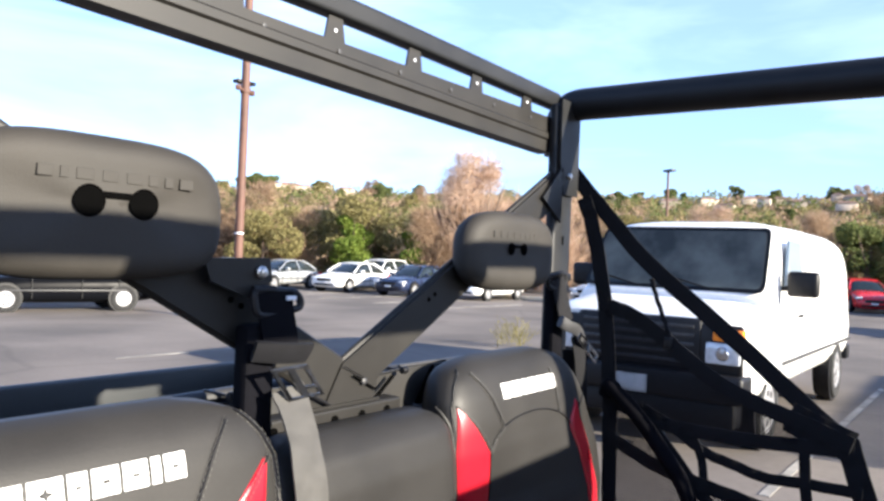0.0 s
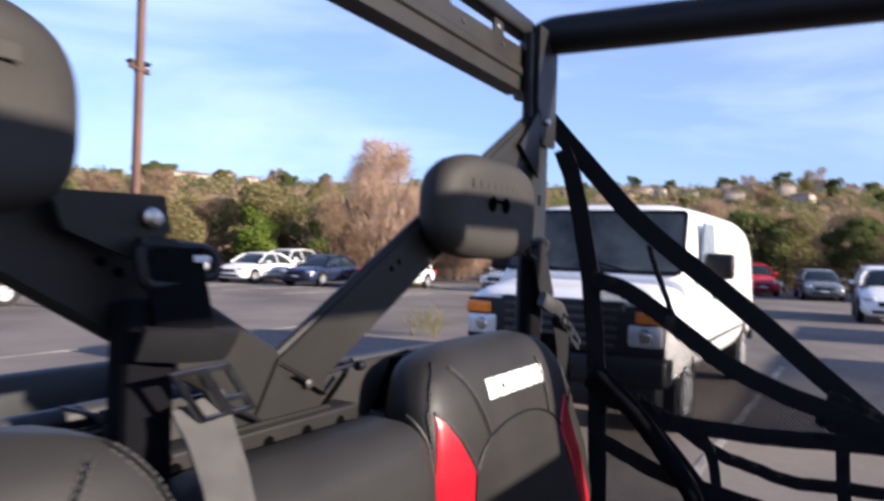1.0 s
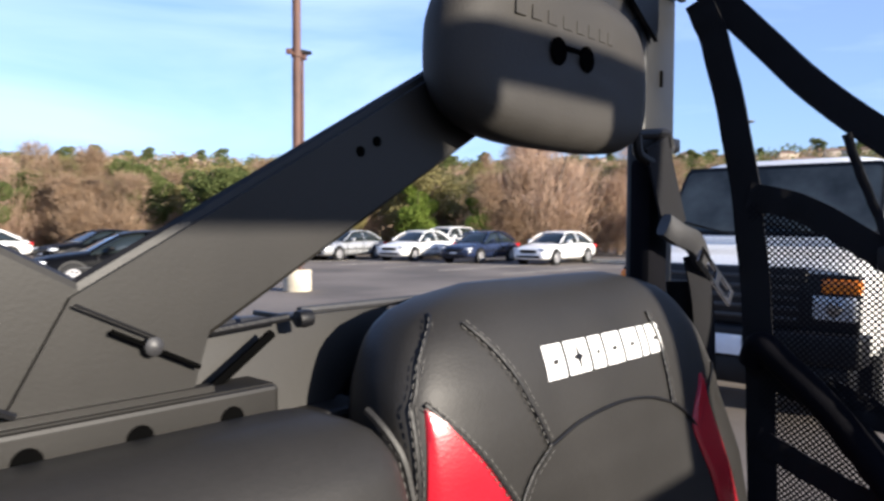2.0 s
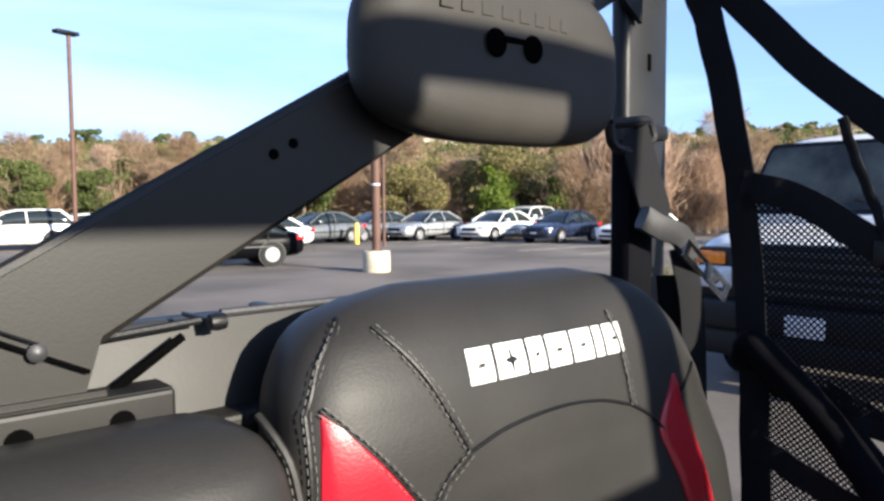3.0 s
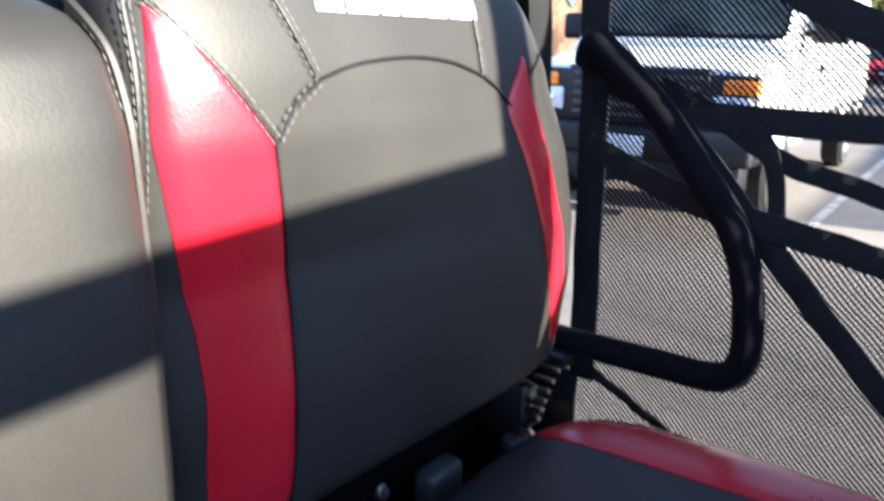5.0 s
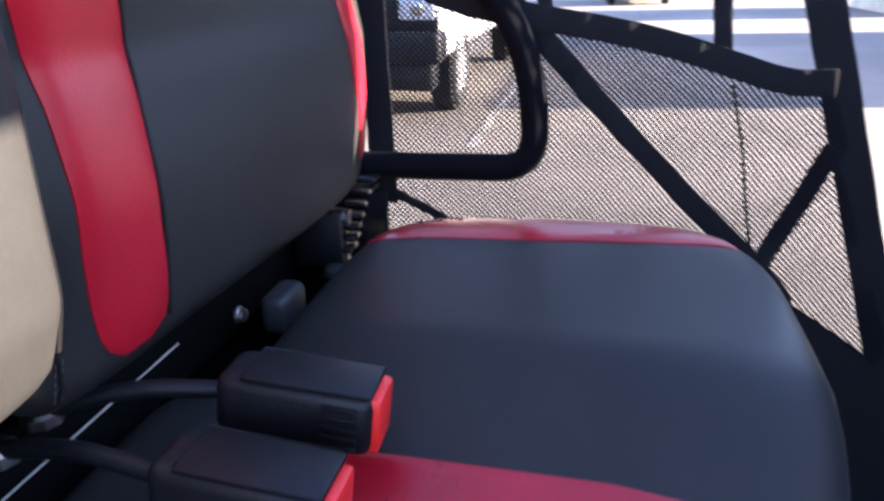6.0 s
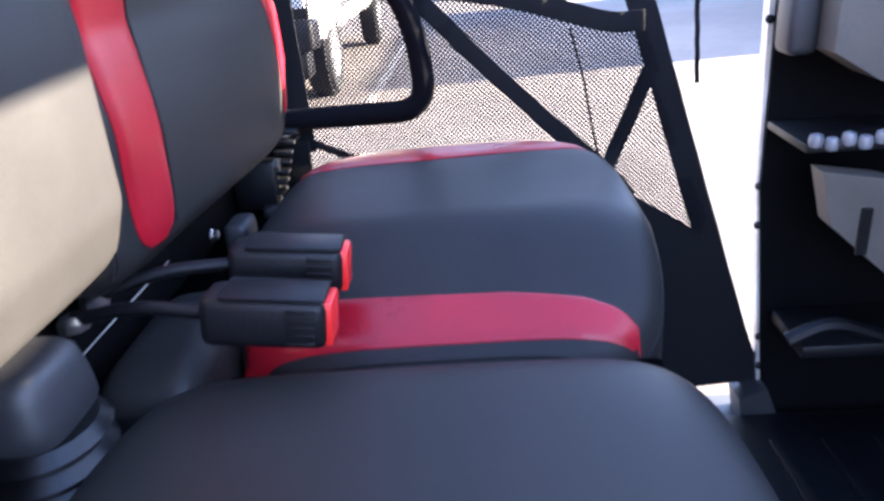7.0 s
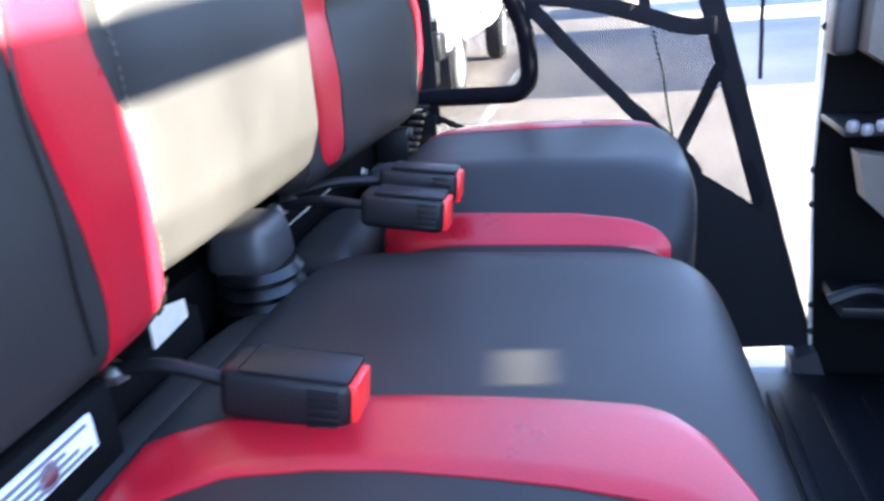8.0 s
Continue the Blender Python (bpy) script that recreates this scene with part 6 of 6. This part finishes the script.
def tree(name, at, label, h, spread, leaf, count, size, twigs=False, low=0.25, group="trees", blobs=13):
    ob = thing(name, (0, 0, 0), label, "tree", group)
    part("trunk", limbs(h * (0.8 if twigs else 1.0), 0.045 * h * 0.55, spread * (0.6 if twigs else 1.0), 6), M_BARK, ob, "brown trunk and limbs")
    if twigs:
        part("crown", joined(twig_cloud(count // 4, h * 0.8, spread * 0.9, size), haze(count * 2, blobs_for(h * 0.95, spread, 11, 0.2), size * 0.8)), leaf, ob, "bare brown twigs", smooth=False)
    else:
        part("crown", leaf_cloud(count, blobs_for(h, spread, blobs, low), size), leaf, ob, "uneven leafy crown", smooth=False)
    ob.matrix_basis = at
    return ob


def spot(x, y, turn=0.0, k=1.0, kz=None):
    return Matrix.Translation((x, y, ground_h(x, y) - 0.05)) @ Matrix.Rotation(turn, 4, "Z")


def scaled_copy(ob, x, y, turn, k, label):
    c = copy_thing(ob, spot(x, y, turn))
    c.scale = (k, k, k * random.uniform(0.92, 1.1))
    return tagged(c, label)


T_GREEN = tree("broadleaf_tree", spot(31.5, 30.4), "bright green leafy tree behind the parked cars", 4.6, 2.0, L_GREEN, 9000, 0.085, low=0.12)
T_DARK = tree("evergreen_tree", spot(21.0, 34.5, 1), "dark green evergreen tree behind the cars", 5.6, 2.2, L_DARK, 9500, 0.09, low=0.10)
T_OLIVE = tree("scrub_bush", spot(27.0, 33.0, 2), "olive brown scrub bush", 4.2, 2.6, L_OLIVE, 10000, 0.08, low=0.10, group="scrub bushes")
T_TWIG = tree("bare_tree", spot(34.5, 26.5, 1), "bare brown winter tree with dense twigs", 5.6, 2.7, L_TWIG, 4200, 0.014, True, group="bare trees")
tree("bare_tree", spot(38.2, 26.6, 2), "tall pale bare tree with a rounded hazy twig crown", 9.4, 2.6, L_PALE, 5200, 0.012, True, group="bare trees")
T_PALE = tree("bare_tree", spot(37.0, 26.0, 2), "tall pale bare tree with a hazy twig crown", 8.6, 3.0, L_PALE, 4200, 0.014, True, group="bare trees")

BELT = [(-14, 56), (-4, 50), (6, 45), (14, 40.5), (21, 36.5), (27.5, 32.6), (32.0, 27.5), (34.5, 22.0), (38.0, 17.2), (43.0, 10.0), (45.0, 2.0), (46.0, -6.0), (48.0, -14.0)]
kinds = [(T_TWIG, "bare brown winter tree with dense twigs"), (T_OLIVE, "olive brown scrub bush"), (T_GREEN, "bright green leafy tree behind the cars"), (T_DARK, "dark evergreen tree behind the cars")]
for a, b in zip(BELT, BELT[1:]):
    n = int(math.dist(a, b) / 1.55)
    for i in range(n):
        t = (i + random.random()) / n
        x, y = a[0] + (b[0] - a[0]) * t, a[1] + (b[1] - a[1]) * t
        d = random.uniform(0.0, 9.0)
        x, y = x + d * x / math.hypot(x, y), y + d * y / math.hypot(x, y)
        w = [4.6, 3.4, 1.3 if d < 4 else 0.5, 1.7]
        src, label = random.choices(kinds, w)[0]
        scaled_copy(src, x, y, random.uniform(0, 6.28), random.uniform(0.85, 1.3) * (0.85 if d < 3 else 1.0), label)
for x, y, k in ((15.2, 45.2, 1.0), (9.5, 42.5, 0.9), (22.3, 36.4, 1.05)):
    scaled_copy(T_DARK, x, y, x, k, "tall green tree behind the bays")
for x, y, k in ((36.5, 24.5, 1.05), (40.5, 22.2, 0.95), (14.5, 44.5, 0.72), (44, 13, 0.75)):
    scaled_copy(T_PALE, x, y, y, k, "tall pale bare tree with a hazy twig crown")

# trees along the ridge
for i in range(60):
    a = radians(random.uniform(-22, 112))
    r = random.uniform(120, 425)
    src, label = random.choices([(T_DARK, "dark tree on the ridge"), (T_OLIVE, "olive tree on the ridge"), (T_GREEN, "green tree on the ridge")], [5, 4, 1])[0]
    scaled_copy(src, r * math.cos(a), r * math.sin(a), random.uniform(0, 6), random.uniform(0.9, 1.7), label)
for i in range(70):
    a, r = radians(random.uniform(-10, 75)), random.uniform(250, 420)
    src, label = random.choices([(T_DARK, "dark tree on the ridge"), (T_OLIVE, "olive tree on the ridge"), (T_TWIG, "bare tree on the ridge")], [5, 3, 3])[0]
    scaled_copy(src, r * math.cos(a), r * math.sin(a), random.uniform(0, 6), random.uniform(1.1, 2.1), label)
for deg, r, k in ((43.2, 420, 2.2), (50.5, 420, 2.6), (51.6, 418, 2.8), (52.6, 420, 2.4), (20.0, 415, 2.3), (24.5, 420, 1.6), (14, 420, 1.9), (9, 400, 2.0), (31, 418, 1.7), (36, 420, 1.5)):
    a = radians(deg)
    scaled_copy(T_DARK, r * math.cos(a), r * math.sin(a), deg, k, "tall dark tree standing out on the ridge")


def slope_woods(count, size, seed, leaves=80):
    """Rounded bushes and small trees, each a cluster of leaf clumps, over the whole slope."""
    rng = random.Random(seed)
    verts, faces = [], []
    for _ in range(count):
        a, r = radians(rng.uniform(-26, 116)), 56 + 370 * rng.random() ** 1.15
        x, y = r * math.cos(a), r * math.sin(a)
        if noise.noise(Vector((x * 0.02, y * 0.02, seed))) < -0.45:
            continue
        far = 0.55 + r / 210
        w, h = rng.uniform(0.9, 2.4) * size * far, rng.uniform(0.8, 2.0) * size * far
        z = ground_h(x, y)
        for _ in range(leaves):
            p = Vector((rng.gauss(0, 1), rng.gauss(0, 1), abs(rng.gauss(0, 0.9)))).normalized() * rng.uniform(0.65, 1.0)
            q = Vector((x + p.x * w, y + p.y * w, z + p.z * h * 1.5))
            s = rng.uniform(0.07, 0.18) * w
            d = Vector((rng.gauss(0, 1), rng.gauss(0, 1), rng.gauss(0, 0.7))).normalized()
            e = d.orthogonal().normalized()
            e.rotate(Matrix.Rotation(rng.uniform(0, 6.28), 3, d))
            k = len(verts)
            verts += [q - d * s, q + e * s * 0.6, q + d * s, q - e * s * 0.6]
            faces.append((k, k + 1, k + 2, k + 3))
    return solid(verts, faces)


single("hillside_scrub", slope_woods(2300, 0.95, 3), L_OLIVE, "dense dry olive scrub covering the hillside", "scrub", kind="stuff", smooth=False)
single("hillside_scrub", slope_woods(2600, 1.0, 5), L_TWIG, "bare brown brush covering the hillside", "scrub", kind="stuff", smooth=False)
single("hillside_woods", slope_woods(1300, 1.15, 9), L_DARK, "dark green trees scattered over the hillside", "woods", kind="stuff", smooth=False)

weed = thing("dry_weed", (12.4, 7.4, -0.12), "dry grey-green weed growing through the asphalt", "weed")
part("stalk_clump", moved(twig_cloud(150, 0.8, 0.5, 0.006), Matrix.Translation((12.4, 7.4, -0.12))), L_OLIVE, weed, smooth=False)


# ---- houses on the ridge ----
def house(at, w, d, h, label, storeys=1):
    ob = thing("house", (0, 0, 0), label, "house", "hill houses")
    wall = part("wall", box(-w / 2, w / 2, -d / 2, d / 2, -2.0, h, 0.02), H_WALL, ob, "stucco walls")
    e = 0.5
    part("roof", solid([(-w / 2 - e, -d / 2 - e, h), (w / 2 + e, -d / 2 - e, h), (w / 2 + e, d / 2 + e, h), (-w / 2 - e, d / 2 + e, h), (-w / 2 + d * 0.35, 0, h + d * 0.22), (w / 2 - d * 0.35, 0, h + d * 0.22)], [(0, 1, 5, 4), (1, 2, 5), (2, 3, 4, 5), (3, 0, 4), (3, 2, 1, 0)]), H_ROOF, ob, "low tiled hip roof", smooth=False)
    for s in range(storeys):
        for k in range(int(w / 2.6)):
            x = -w / 2 + 1.3 + 2.6 * k
            z = h * (s + 0.35) / storeys
            win = part("window", box(x - 0.6, x + 0.6, -d / 2 - 0.03, -d / 2 + 0.02, z, z + 1.1), H_TRIM, ob, "framed window", smooth=False)
            part("pane", box(x - 0.5, x + 0.5, -d / 2 - 0.05, -d / 2 + 0.02, z + 0.1, z + 1.0), M_CLEAR, win, "dark pane", smooth=False)
    ob.matrix_basis = at
    return ob


H1 = house(pose(0, 0, -60), 13, 8, 3.2, "cream stucco house with a clay roof on the ridge")
H2 = house(pose(0, 0, -70), 10, 8, 5.6, "two-storey stucco house on the ridge", 2)
spots = [(d, 2.85 * r, k) for d, r, k in [(46.5, 146, 1), (49.0, 140, 0), (44.0, 138, 0), (41.0, 142, 1), (38.0, 132, 0), (34.5, 145, 0), (30.0, 138, 1), (26.0, 144, 0), (22.5, 138, 0), (18.0, 146, 1), (14.5, 116, 0), (10.5, 112, 0), (9.0, 118, 1), (6.5, 114, 0), (3.0, 104, 1), (1.0, 112, 0), (55.0, 150, 0), (61.0, 148, 1), (70.0, 150, 0), (48.0, 120, 0), (12.5, 108, 0), (16.2, 92, 0), (13.6, 104, 1), (11.6, 96, 0), (7.8, 100, 0), (5.0, 92, 1), (4.0, 84, 0), (8.4, 86, 0), (17.4, 108, 0), (20.0, 100, 0), (24.0, 112, 1), (44.8, 118, 0), (50.2, 122, 1), (66.0, 120, 0)]]
for i, (deg, r, k) in enumerate(spots):
    a = radians(deg)
    x, y = r * math.cos(a), r * math.sin(a)
    m = Matrix.Translation((x, y, ground_h(x, y) + 2.2)) @ Matrix.Rotation(a + math.pi / 2 - math.pi + random.uniform(-0.4, 0.4) + math.pi, 4, "Z")
    if i == 0:
        H2.matrix_basis = m
    elif i == 1:
        H1.matrix_basis = m
    else:
        again((H1, H2)[k], m @ Matrix.Scale(random.uniform(0.42, 0.62), 4), ("cream stucco house with a clay roof on the ridge", "two-storey stucco house on the ridge")[k])
